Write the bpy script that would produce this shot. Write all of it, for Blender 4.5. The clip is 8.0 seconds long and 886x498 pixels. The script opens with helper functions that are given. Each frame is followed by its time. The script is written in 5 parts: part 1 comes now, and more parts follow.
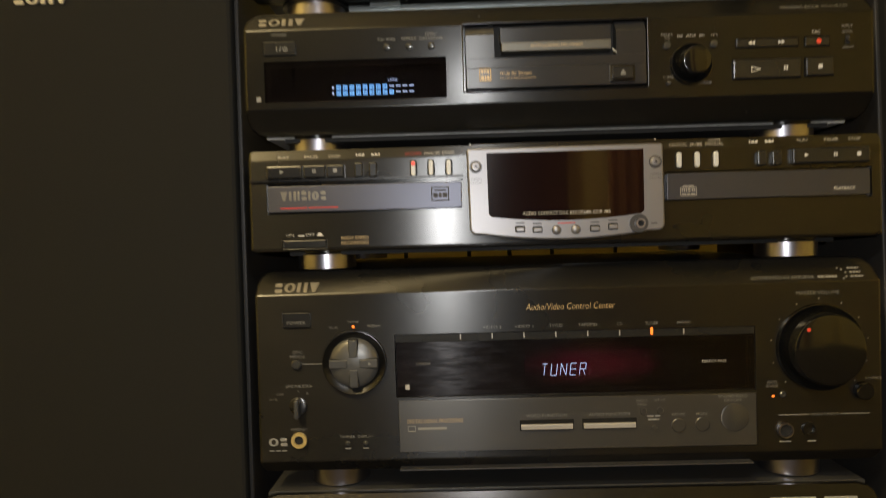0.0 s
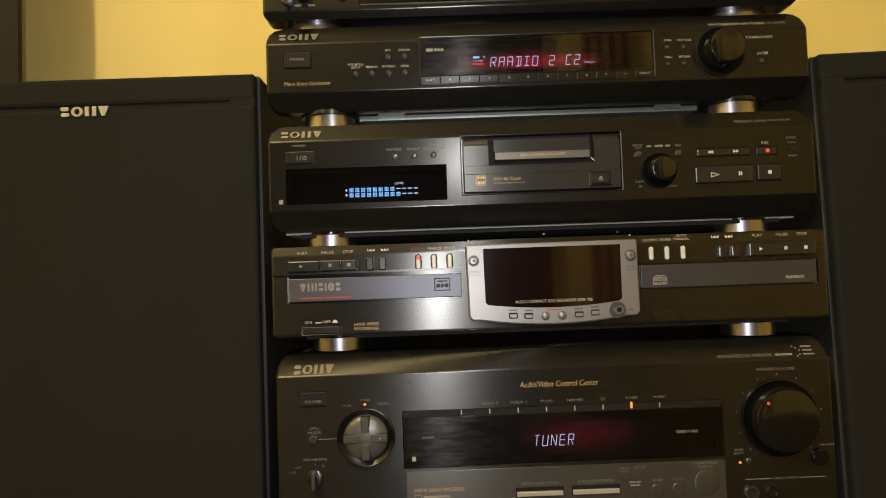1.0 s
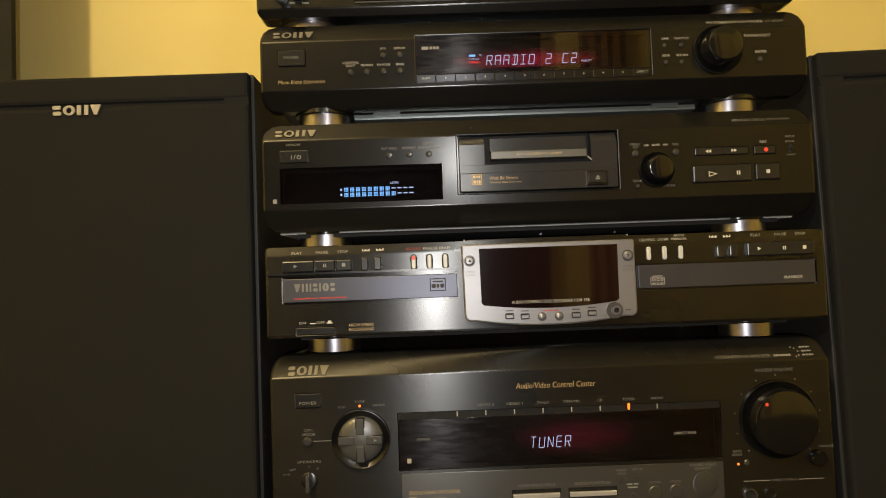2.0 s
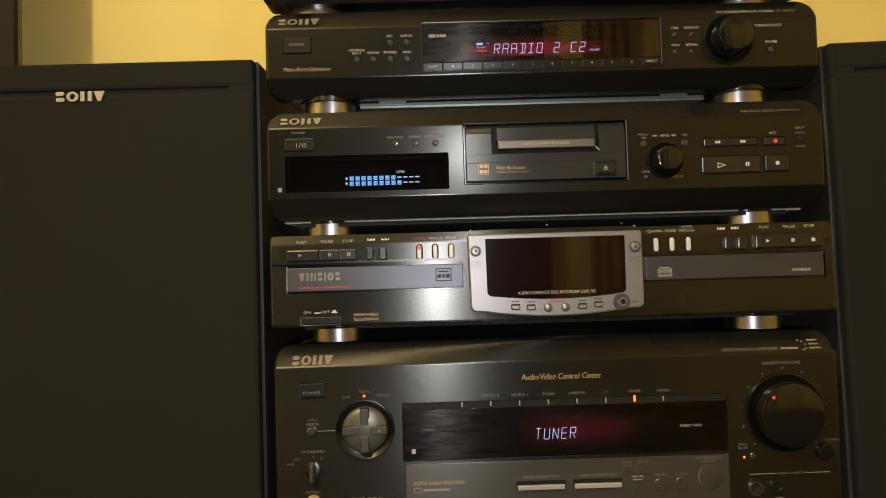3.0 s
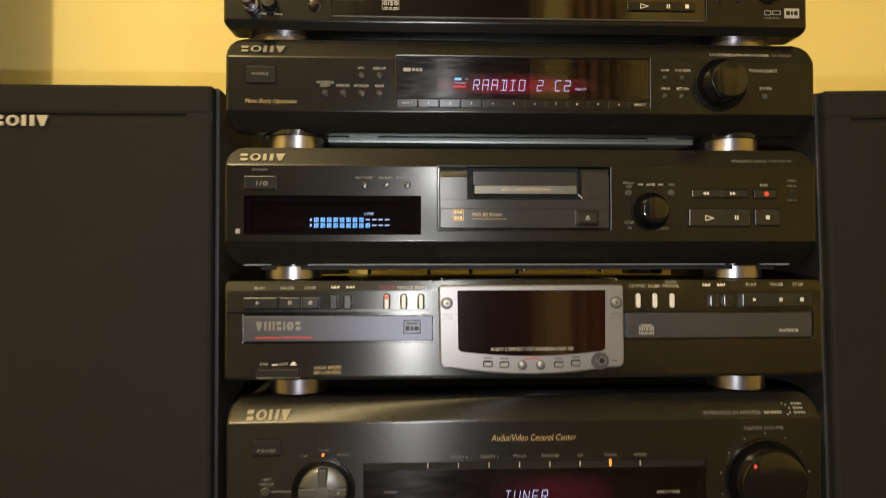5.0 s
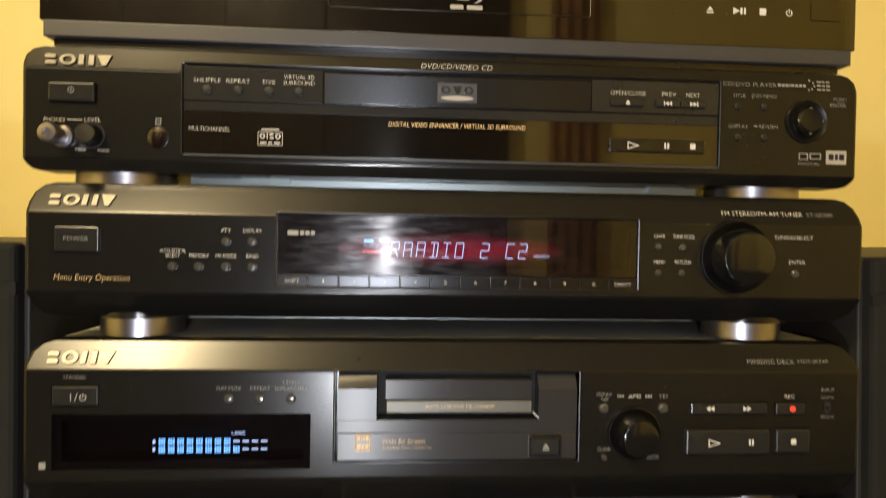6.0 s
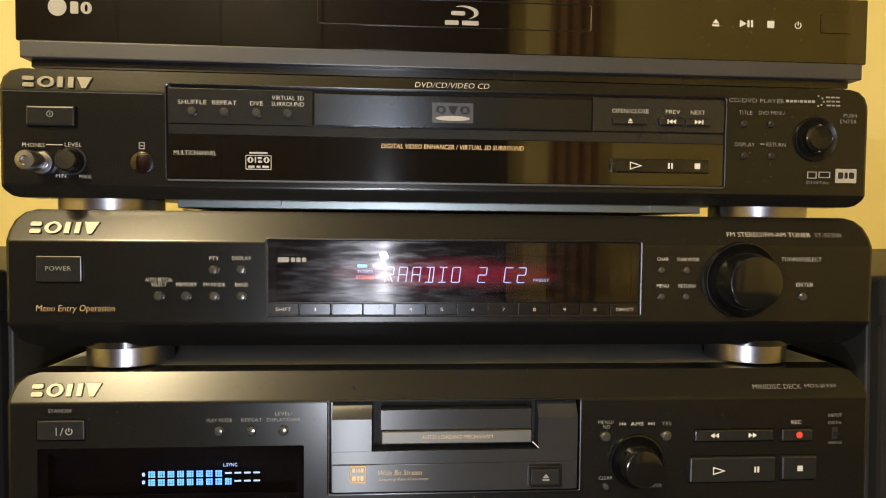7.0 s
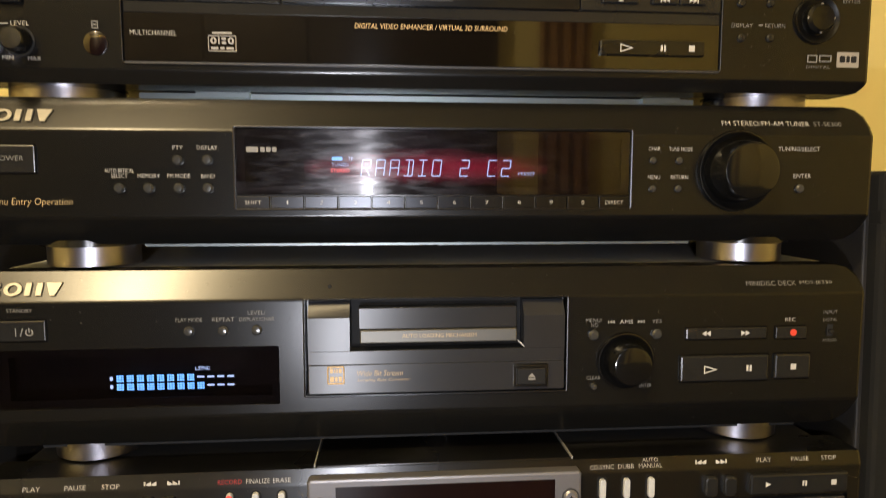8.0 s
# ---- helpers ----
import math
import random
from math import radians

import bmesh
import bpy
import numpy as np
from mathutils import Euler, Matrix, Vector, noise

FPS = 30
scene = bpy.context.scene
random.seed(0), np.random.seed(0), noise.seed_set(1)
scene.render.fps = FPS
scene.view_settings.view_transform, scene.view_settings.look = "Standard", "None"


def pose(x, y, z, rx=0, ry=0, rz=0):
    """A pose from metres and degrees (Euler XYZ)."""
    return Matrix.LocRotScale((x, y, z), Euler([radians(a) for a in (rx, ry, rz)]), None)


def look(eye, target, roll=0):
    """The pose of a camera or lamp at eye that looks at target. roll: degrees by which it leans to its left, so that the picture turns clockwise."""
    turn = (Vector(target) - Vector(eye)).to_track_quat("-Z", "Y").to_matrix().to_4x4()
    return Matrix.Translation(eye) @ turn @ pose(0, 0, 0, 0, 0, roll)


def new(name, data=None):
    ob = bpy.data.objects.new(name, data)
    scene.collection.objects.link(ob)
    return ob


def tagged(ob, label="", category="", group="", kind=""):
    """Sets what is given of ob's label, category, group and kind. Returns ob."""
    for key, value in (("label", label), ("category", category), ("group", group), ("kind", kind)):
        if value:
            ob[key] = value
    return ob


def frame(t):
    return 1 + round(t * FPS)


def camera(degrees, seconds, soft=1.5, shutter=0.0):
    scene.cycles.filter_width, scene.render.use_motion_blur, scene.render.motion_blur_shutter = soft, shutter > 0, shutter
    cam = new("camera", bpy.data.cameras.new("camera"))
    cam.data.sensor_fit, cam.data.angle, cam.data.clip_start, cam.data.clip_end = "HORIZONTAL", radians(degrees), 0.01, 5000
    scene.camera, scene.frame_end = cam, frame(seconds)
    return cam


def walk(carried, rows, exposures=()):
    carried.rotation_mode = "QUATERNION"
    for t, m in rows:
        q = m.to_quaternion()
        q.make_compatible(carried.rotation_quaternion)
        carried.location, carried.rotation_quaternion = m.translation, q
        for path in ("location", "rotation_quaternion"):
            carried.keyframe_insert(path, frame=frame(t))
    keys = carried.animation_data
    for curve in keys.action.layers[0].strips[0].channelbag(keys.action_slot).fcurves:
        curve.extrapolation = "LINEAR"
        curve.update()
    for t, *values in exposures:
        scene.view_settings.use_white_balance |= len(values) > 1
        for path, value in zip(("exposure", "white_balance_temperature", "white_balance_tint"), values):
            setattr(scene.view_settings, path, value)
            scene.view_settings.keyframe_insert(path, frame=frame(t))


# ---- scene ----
cam = camera(68.97, 8.0, soft=1.0, shutter=0.4)
ROWS = [
    (0.0, -0.0735, -0.4439, 0.4758, 1.00, -1.10, -1.59),
    (0.5, -0.0907, -0.4925, 0.5039, -0.14, 1.08, -1.34),
    (1.0, -0.0858, -0.5009, 0.5121, -0.60, 2.35, -2.05),
    (1.5, -0.0820, -0.4992, 0.5125, -0.72, 2.52, -2.16),
    (3.0, -0.0876, -0.4925, 0.5092, -0.66, 1.83, -1.67),
    (3.5, -0.0854, -0.4931, 0.5086, -0.69, 1.75, -1.48),
    (4.0, -0.0841, -0.4938, 0.5087, -1.04, 1.62, -1.32),
    (4.2, -0.0822, -0.4947, 0.5092, -1.06, 1.41, -1.26),
    (5.3, -0.0755, -0.4264, 0.5848, -3.22, 0.50, 0.57),
    (5.5, -0.0668, -0.3951, 0.6108, -3.77, -0.40, 0.86),
    (6.0, -0.0335, -0.3269, 0.6882, -4.07, -0.94, 0.96),
    (6.5, -0.0334, -0.3175, 0.7083, -4.09, -1.55, 0.75),
    (7.0, -0.0310, -0.3155, 0.7080, -4.10, -2.25, 0.58),
    (7.5, -0.0253, -0.3112, 0.6916, -4.39, -3.54, 0.30),
    (8.0, -0.0244, -0.3014, 0.6723, -4.88, -5.37, 0.08),
]


def aim(x, y, z, yaw, pitch, roll):
    """A camera pose from its place in metres, its turn to the left, its tilt up and its lean, in degrees."""
    a, b = radians(yaw), radians(pitch)
    way = Vector((-math.sin(a) * math.cos(b), math.cos(a) * math.cos(b), math.sin(b)))
    eye = Vector((x, y, z))
    return look(eye, eye + way, roll)


EXPOSURES = [(0.0, 0.0, 6900, 10), (1.0, 0.08, 7150, 10), (4.2, 0.1, 7150, 10), (5.5, 0.5, 6700, 10), (6.1, 0.44, 6400, 13), (7.0, 0.47, 6200, 13), (7.5, 0.5, 6250, 14), (8.0, 0.35, 6350, 16)]
walk(cam, [(t, aim(*r)) for t, *r in ROWS], EXPOSURES)

# ---- light: a warm room lamp up behind the viewer and the small white torch held at the lens ----
world = bpy.data.worlds.new("world")
scene.world = world
world.use_nodes = True
world.node_tree.nodes["Background"].inputs[0].default_value = (1.0, 0.72, 0.4, 1)
world.node_tree.nodes["Background"].inputs[1].default_value = 0.012


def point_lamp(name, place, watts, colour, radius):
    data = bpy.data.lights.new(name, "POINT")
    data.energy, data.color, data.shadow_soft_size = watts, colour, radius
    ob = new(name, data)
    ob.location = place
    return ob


point_lamp("room_lamp", (-1.0, -1.5, 2.3), 98, (1.0, 0.80, 0.44), 0.05)
# one torch beside the lens, doubled: an always-lit lamp at each height it is held
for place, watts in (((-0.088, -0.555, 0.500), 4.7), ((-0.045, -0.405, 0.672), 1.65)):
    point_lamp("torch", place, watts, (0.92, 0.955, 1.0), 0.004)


# ---- materials ----
def material(name, colour, rough=0.5, metal=0.0, grain=0.0, grain_scale=900.0, vary=0.15, vary_scale=9.0, stretch=(1, 1, 1),
             coat=0.0, aniso=0.0, spec=0.5, emit=0.0, dust=0.0):
    m = bpy.data.materials.new(name)
    m.use_nodes = True
    nt = m.node_tree
    b = nt.nodes["Principled BSDF"]
    b.inputs["Roughness"].default_value = rough
    b.inputs["Metallic"].default_value = metal
    b.inputs["Coat Weight"].default_value = coat
    b.inputs["Coat Roughness"].default_value = 0.04
    b.inputs["Coat IOR"].default_value = 1.85
    b.inputs["Anisotropic"].default_value = aniso
    b.inputs["Anisotropic Rotation"].default_value = 0.25
    b.inputs["Specular IOR Level"].default_value = spec
    if emit:
        b.inputs["Base Color"].default_value = (0.01, 0.01, 0.01, 1)
        b.inputs["Emission Color"].default_value = (*colour, 1)
        b.inputs["Emission Strength"].default_value = emit
        return m
    co = nt.nodes.new("ShaderNodeTexCoord")
    mp = nt.nodes.new("ShaderNodeMapping")
    mp.inputs["Scale"].default_value = stretch
    nt.links.new(co.outputs["Object"], mp.inputs["Vector"])
    big = nt.nodes.new("ShaderNodeTexNoise")
    big.inputs["Scale"].default_value = vary_scale
    big.inputs["Detail"].default_value = 5
    nt.links.new(co.outputs["Object"], big.inputs["Vector"])
    mix = nt.nodes.new("ShaderNodeMix")
    mix.data_type = "RGBA"
    mix.inputs["A"].default_value = (*[c * (1 - vary) for c in colour], 1)
    mix.inputs["B"].default_value = (*[min(1, c * (1 + vary)) for c in colour], 1)
    nt.links.new(big.outputs["Fac"], mix.inputs["Factor"])
    out = mix.outputs["Result"]
    fine = nt.nodes.new("ShaderNodeTexNoise")
    fine.inputs["Scale"].default_value = grain_scale
    fine.inputs["Detail"].default_value = 3
    nt.links.new(mp.outputs["Vector"], fine.inputs["Vector"])
    if dust:
        # specks and smears of dust
        speck = nt.nodes.new("ShaderNodeTexVoronoi")
        speck.inputs["Scale"].default_value = 260
        nt.links.new(co.outputs["Object"], speck.inputs["Vector"])
        ramp = nt.nodes.new("ShaderNodeValToRGB")
        ramp.color_ramp.elements[0].position, ramp.color_ramp.elements[0].color = 0.03, (dust, dust, dust, 1)
        ramp.color_ramp.elements[1].position, ramp.color_ramp.elements[1].color = 0.09, (0, 0, 0, 1)
        nt.links.new(speck.outputs["Distance"], ramp.inputs["Fac"])
        gate = nt.nodes.new("ShaderNodeMath")
        gate.operation = "MULTIPLY"
        patch = nt.nodes.new("ShaderNodeValToRGB")
        patch.color_ramp.elements[0].position, patch.color_ramp.elements[1].position = 0.5, 0.7
        nt.links.new(big.outputs["Fac"], patch.inputs["Fac"])
        nt.links.new(ramp.outputs["Color"], gate.inputs[0])
        nt.links.new(patch.outputs["Color"], gate.inputs[1])
        over = nt.nodes.new("ShaderNodeMix")
        over.data_type = "RGBA"
        over.inputs["B"].default_value = (0.35, 0.33, 0.3, 1)
        nt.links.new(gate.outputs[0], over.inputs["Factor"])
        nt.links.new(out, over.inputs["A"])
        out = over.outputs["Result"]
    nt.links.new(out, b.inputs["Base Color"])
    rr = nt.nodes.new("ShaderNodeMapRange")
    rr.inputs["To Min"].default_value, rr.inputs["To Max"].default_value = max(0.0, rough * 0.8), min(1.0, rough * 1.2)
    nt.links.new(big.outputs["Fac"], rr.inputs["Value"])
    nt.links.new(rr.outputs["Result"], b.inputs["Roughness"])
    if grain:
        bump = nt.nodes.new("ShaderNodeBump")
        bump.inputs["Strength"].default_value = grain
        bump.inputs["Distance"].default_value = 0.0002
        nt.links.new(fine.outputs["Fac"], bump.inputs["Height"])
        nt.links.new(bump.outputs["Normal"], b.inputs["Normal"])
    return m


BLACK = material("satin_black_fascia", (0.006, 0.0059, 0.0055), 0.24, grain=0.04, grain_scale=700, aniso=0.3, dust=0.35, spec=0.47)
BRUSHED = material("brushed_black_metal", (0.006, 0.006, 0.006), 0.28, 0.0, grain=0.12, grain_scale=300, stretch=(0.05, 1, 8), aniso=0.85, spec=0.75)
PIANO = material("black_plastic", (0.005, 0.005, 0.005), 0.27, grain=0.05, dust=0.35, aniso=0.8, spec=0.8)
GLOSS = material("gloss_black_glass", (0.003, 0.0025, 0.0025), 0.16, vary=0.3, dust=0.5, spec=0.1, aniso=0.9, coat=1.0)
SMOKED = material("smoked_window", (0.007, 0.0025, 0.003), 0.25, vary=0.3, dust=0.3, spec=0.15, aniso=0.9, coat=0.6)
MATT = material("matt_black_steel", (0.045, 0.045, 0.044), 0.33, grain=0.06, grain_scale=1200, dust=0.5)
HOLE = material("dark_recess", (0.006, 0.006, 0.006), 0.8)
DIALGREY = material("satin_dial_grey", (0.10, 0.10, 0.097), 0.36, 0.5, spec=0.8)
DIALKEY = material("satin_key_grey", (0.075, 0.075, 0.073), 0.33, 0.4)
BEAD = material("shiny_button_grey", (0.045, 0.045, 0.043), 0.2, 0.2, spec=0.9)
PIT = material("dull_black_dish", (0.004, 0.004, 0.004), 0.3, spec=0.45)
PRESET = material("satin_preset_key", (0.06, 0.062, 0.068), 0.3, 0.95, aniso=0.8, grain=0.02)
RIM = material("dark_metal_rim", (0.06, 0.06, 0.064), 0.3, 0.9, aniso=0.5)
SLOTLIP = material("dull_lip_metal", (0.12, 0.115, 0.10), 0.4, 0.6)
BUTTON = material("button_black", (0.014, 0.014, 0.0135), 0.25, grain=0.05)
SLOTGREY = material("dark_satin_grey", (0.055, 0.058, 0.064), 0.28, 0.9, aniso=0.85, grain=0.02)
GREYTRAY = material("blue_grey_tray", (0.092, 0.096, 0.122), 0.42, 0.75, aniso=0.6, grain=0.02)
STRIP = material("grey_metal_strip", (0.075, 0.075, 0.08), 0.4, 0.5, aniso=0.5)
KNOB = material("gloss_knob_black", (0.005, 0.005, 0.005), 0.13, spec=0.7, dust=0.1)
SLOT = material("satin_slot_grey", (0.02, 0.021, 0.024), 0.33, 0.0, aniso=0.85, grain=0.02, spec=0.65)
DULLMARK = material("dull_dark_mark", (0.05, 0.05, 0.052), 0.8, spec=0.2)
# black lid: the grey sheen of grazing light is put into the colour
SHEENLID = material("dusty_steel_painted_sheen", (0.5, 0.5, 0.49), 0.45, grain=0.06, grain_scale=1200, vary=0.25, vary_scale=14, dust=0.5)
FLAP = material("dark_flap_metal", (0.085, 0.083, 0.08), 0.33, 0.6, aniso=0.8, grain=0.03)
SILVER = material("silver_paint", (0.235, 0.23, 0.24), 0.38, 0.65, grain=0.08, grain_scale=1500, vary=0.06)
CHROME = material("turned_aluminium", (0.38, 0.37, 0.41), 0.29, 1.0, grain=0.05, stretch=(0.2, 0.2, 6), vary=0.05)
DULLSTEEL = material("dull_grey_steel", (0.27, 0.30, 0.30), 0.4, 0.7, grain=0.1, grain_scale=300, vary=0.15)
STEEL = material("galvanised_steel", (0.46, 0.53, 0.54), 0.42, 0.8, grain=0.1, grain_scale=300, vary=0.1)
PRINT = material("white_print", (0.56, 0.54, 0.49), 0.6, vary=0.1)
DIMPRINT = material("grey_print", (0.23, 0.225, 0.205), 0.6, vary=0.15)
GOLDPRINT = material("gold_print", (0.58, 0.41, 0.2), 0.5, 0.2, vary=0.1)
REDPRINT = material("red_print", (0.42, 0.03, 0.025), 0.5)
BADGE = material("pale_metal_badge", (0.23, 0.215, 0.18), 0.35, 0.5, vary=0.05)
CREAMBADGE = material("cream_metal_badge", (0.46, 0.43, 0.36), 0.4, 0.3, vary=0.05)
PILL = material("cream_button", (0.5, 0.5, 0.48), 0.35)
GREYBUTTON = material("light_grey_button", (0.40, 0.38, 0.35), 0.4, 0.3)
BRASS = material("gold_plated_ring", (0.75, 0.56, 0.22), 0.4, 0.6)
GRILLE = material("speaker_cloth", (0.014, 0.0138, 0.0125), 0.95, grain=0.6, grain_scale=1600, vary=0.12, vary_scale=5, spec=0.15)
VENEER = material("black_ash_veneer", (0.022, 0.020, 0.018), 0.55, grain=0.35, grain_scale=120, stretch=(1, 1, 0.08))
PAINT = material("yellow_wall_paint", (0.90, 0.78, 0.34), 0.85, grain=0.25, grain_scale=160, vary=0.03, vary_scale=3)
CEILING = material("white_ceiling_paint", (0.62, 0.59, 0.53), 0.9, grain=0.2, grain_scale=150, vary=0.03)
WOODFLOOR = material("brown_floor_boards", (0.022, 0.014, 0.009), 0.55, grain=0.2, grain_scale=60, stretch=(8, 0.5, 1), vary=0.3)
DARKWOOD = material("dark_brown_wood", (0.014, 0.007, 0.004), 0.5, grain=0.2, grain_scale=40, stretch=(6, 6, 0.5), vary=0.3)
CURTAIN = material("brown_curtain", (0.30, 0.165, 0.065), 0.9, vary=0.25)
CABLE = material("black_cable", (0.015, 0.015, 0.015), 0.5)
VFD = material("display_pale_blue", (0.42, 0.66, 1.0), emit=3.0)
VFDBLUE = material("display_blue", (0.14, 0.48, 1.0), emit=4.0)
VFDRED = material("display_red", (1.0, 0.05, 0.04), emit=2.6)
AMBER = material("amber_led", (1.0, 0.2, 0.02), emit=1.9)
REDDOT = material("red_dot", (0.75, 0.07, 0.04), 0.4)


def window_glass(haze):
    """Tinted clear plastic over the displays; haze: how smeared its face is."""
    m = bpy.data.materials.new("tinted_window_glass")
    m.use_nodes = True
    b = m.node_tree.nodes["Principled BSDF"]
    b.inputs["Base Color"].default_value = (0.36, 0.30, 0.31, 1)
    b.inputs["Transmission Weight"].default_value = 1.0
    b.inputs["IOR"].default_value = 1.49 if haze else 1.3
    co = m.node_tree.nodes.new("ShaderNodeTexCoord")
    mp = m.node_tree.nodes.new("ShaderNodeMapping")
    mp.inputs["Scale"].default_value = (26, 1, 150)
    mp.inputs["Rotation"].default_value = (0, 0.25, 0)
    n = m.node_tree.nodes.new("ShaderNodeTexNoise")
    n.inputs["Scale"].default_value = 3
    n.inputs["Detail"].default_value = 6
    r = m.node_tree.nodes.new("ShaderNodeMapRange")
    r.inputs["From Min"].default_value, r.inputs["From Max"].default_value = 0.62, 0.85
    r.inputs["To Min"].default_value, r.inputs["To Max"].default_value = 0.010, 0.06
    link = m.node_tree.links.new
    link(co.outputs["Object"], mp.inputs["Vector"])
    link(mp.outputs["Vector"], n.inputs["Vector"])
    link(n.outputs["Fac"], r.inputs["Value"])
    link(r.outputs["Result"], b.inputs["Roughness"])
    if haze:
        # a wiped, faintly greasy film that draws lights out into upright streaks
        film = m.node_tree.nodes.new("ShaderNodeBsdfAnisotropic")
        film.inputs["Roughness"].default_value = 0.2
        film.inputs["Anisotropy"].default_value = 0.62
        film.inputs["Rotation"].default_value = 0.0
        weight = m.node_tree.nodes.new("ShaderNodeMapRange")
        weight.inputs["From Min"].default_value, weight.inputs["From Max"].default_value = 0.35, 0.7
        weight.inputs["To Min"].default_value, weight.inputs["To Max"].default_value = haze * 0.55, haze * 1.7
        both = m.node_tree.nodes.new("ShaderNodeMixShader")
        link(n.outputs["Fac"], weight.inputs["Value"])
        link(weight.outputs["Result"], both.inputs["Fac"])
        link(b.outputs["BSDF"], both.inputs[1])
        link(film.outputs["BSDF"], both.inputs[2])
        # wiping smears that scatter light softly to all sides
        smear = m.node_tree.nodes.new("ShaderNodeBsdfAnisotropic")
        smear.inputs["Roughness"].default_value = 0.25
        wipe = m.node_tree.nodes.new("ShaderNodeMapRange")
        wipe.inputs["From Min"].default_value, wipe.inputs["From Max"].default_value = 0.47, 0.62
        wipe.inputs["To Min"].default_value, wipe.inputs["To Max"].default_value = 0.0, haze * 0.65
        all_three = m.node_tree.nodes.new("ShaderNodeMixShader")
        link(n.outputs["Fac"], wipe.inputs["Value"])
        link(wipe.outputs["Result"], all_three.inputs["Fac"])
        link(both.outputs["Shader"], all_three.inputs[1])
        link(smear.outputs["BSDF"], all_three.inputs[2])
        link(all_three.outputs["Shader"], m.node_tree.nodes["Material Output"].inputs["Surface"])
    return m


def red_filter(tint):
    """A dark red display filter; its torch-lit glow is painted in, fading towards its edges."""
    m = bpy.data.materials.new("red_display_filter")
    m.use_nodes = True
    nt = m.node_tree
    b = nt.nodes["Principled BSDF"]
    b.inputs["Specular IOR Level"].default_value = 0.05
    b.inputs["Roughness"].default_value = 0.5
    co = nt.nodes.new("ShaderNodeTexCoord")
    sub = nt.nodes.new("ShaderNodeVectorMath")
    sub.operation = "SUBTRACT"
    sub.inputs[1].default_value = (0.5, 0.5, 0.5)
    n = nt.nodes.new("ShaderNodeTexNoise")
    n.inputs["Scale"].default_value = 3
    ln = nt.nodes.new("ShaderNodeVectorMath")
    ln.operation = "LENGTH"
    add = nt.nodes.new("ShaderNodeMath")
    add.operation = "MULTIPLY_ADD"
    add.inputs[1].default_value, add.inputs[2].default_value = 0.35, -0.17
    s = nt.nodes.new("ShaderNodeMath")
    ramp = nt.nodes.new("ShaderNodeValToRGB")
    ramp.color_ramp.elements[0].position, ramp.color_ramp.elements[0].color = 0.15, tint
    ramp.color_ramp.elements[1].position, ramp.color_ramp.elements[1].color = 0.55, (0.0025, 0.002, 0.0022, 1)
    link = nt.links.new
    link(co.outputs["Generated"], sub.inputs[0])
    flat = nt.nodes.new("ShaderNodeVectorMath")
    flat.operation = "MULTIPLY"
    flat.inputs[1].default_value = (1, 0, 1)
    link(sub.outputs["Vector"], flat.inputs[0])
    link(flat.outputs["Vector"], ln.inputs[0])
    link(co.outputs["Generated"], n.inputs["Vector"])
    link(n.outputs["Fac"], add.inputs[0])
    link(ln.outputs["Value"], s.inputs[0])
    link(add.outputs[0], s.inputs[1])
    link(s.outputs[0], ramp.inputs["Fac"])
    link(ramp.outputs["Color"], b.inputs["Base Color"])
    return m


WINDOW, CLEARWINDOW = window_glass(0.012), window_glass(0.0)
REDFILTER, GLOWFILTER = red_filter((0.075, 0.008, 0.018, 1)), red_filter((0.27, 0.012, 0.036, 1))
BACKING = material("display_backing", (0.0025, 0.002, 0.0022), 0.6, vary=0.3, vary_scale=40, spec=0.05)


# ---- helpers: all places in millimetres; x along the stack, y away from the viewer, z up ----
def part(name, bm, mat, parent=None, label="", smooth=False):
    base = Vector((0, 0, 0))
    if parent:
        base = (parent.parent or parent).location.copy()
    for v in bm.verts:
        v.co = v.co * 0.001 - base
    bmesh.ops.recalc_face_normals(bm, faces=bm.faces)
    me = bpy.data.meshes.new(name)
    bm.to_mesh(me)
    bm.free()
    me.materials.append(mat)
    if smooth:
        me.shade_smooth()
        me.set_sharp_from_angle(angle=radians(35))
    ob = new(name, me)
    if parent:
        ob.parent = parent
    return tagged(ob, label)


def thing(name, x, y, z, label, category, group="", kind=""):
    ob = new(name)
    ob.empty_display_size = 0.03
    ob.location = (x * 0.001, y * 0.001, z * 0.001)
    bpy.context.view_layer.update()
    return tagged(ob, label, category, group, kind)


def loop_prism(bm, pts, y0, y1, lean=None):
    """A prism along y over the outline pts (x, z); lean(z): how far the face is set back at that height."""
    lean = lean or (lambda z: 0.0)
    a = [bm.verts.new((x, y0 + lean(z), z)) for x, z in pts]
    b = [bm.verts.new((x, y1 + lean(z), z)) for x, z in pts]
    bm.faces.new(a)
    bm.faces.new(b[::-1])
    for i in range(len(pts)):
        j = (i + 1) % len(pts)
        bm.faces.new((a[j], a[i], b[i], b[j]))


def rounded(x0, x1, z0, z1, r, n=4):
    if r <= 0:
        return [(x0, z0), (x1, z0), (x1, z1), (x0, z1)]
    pts = []
    for cx, cz, s in ((x1 - r, z0 + r, -90), (x1 - r, z1 - r, 0), (x0 + r, z1 - r, 90), (x0 + r, z0 + r, 180)):
        for k in range(n + 1):
            a = radians(s + 90 * k / n)
            pts.append((cx + r * math.cos(a), cz + r * math.sin(a)))
    return pts


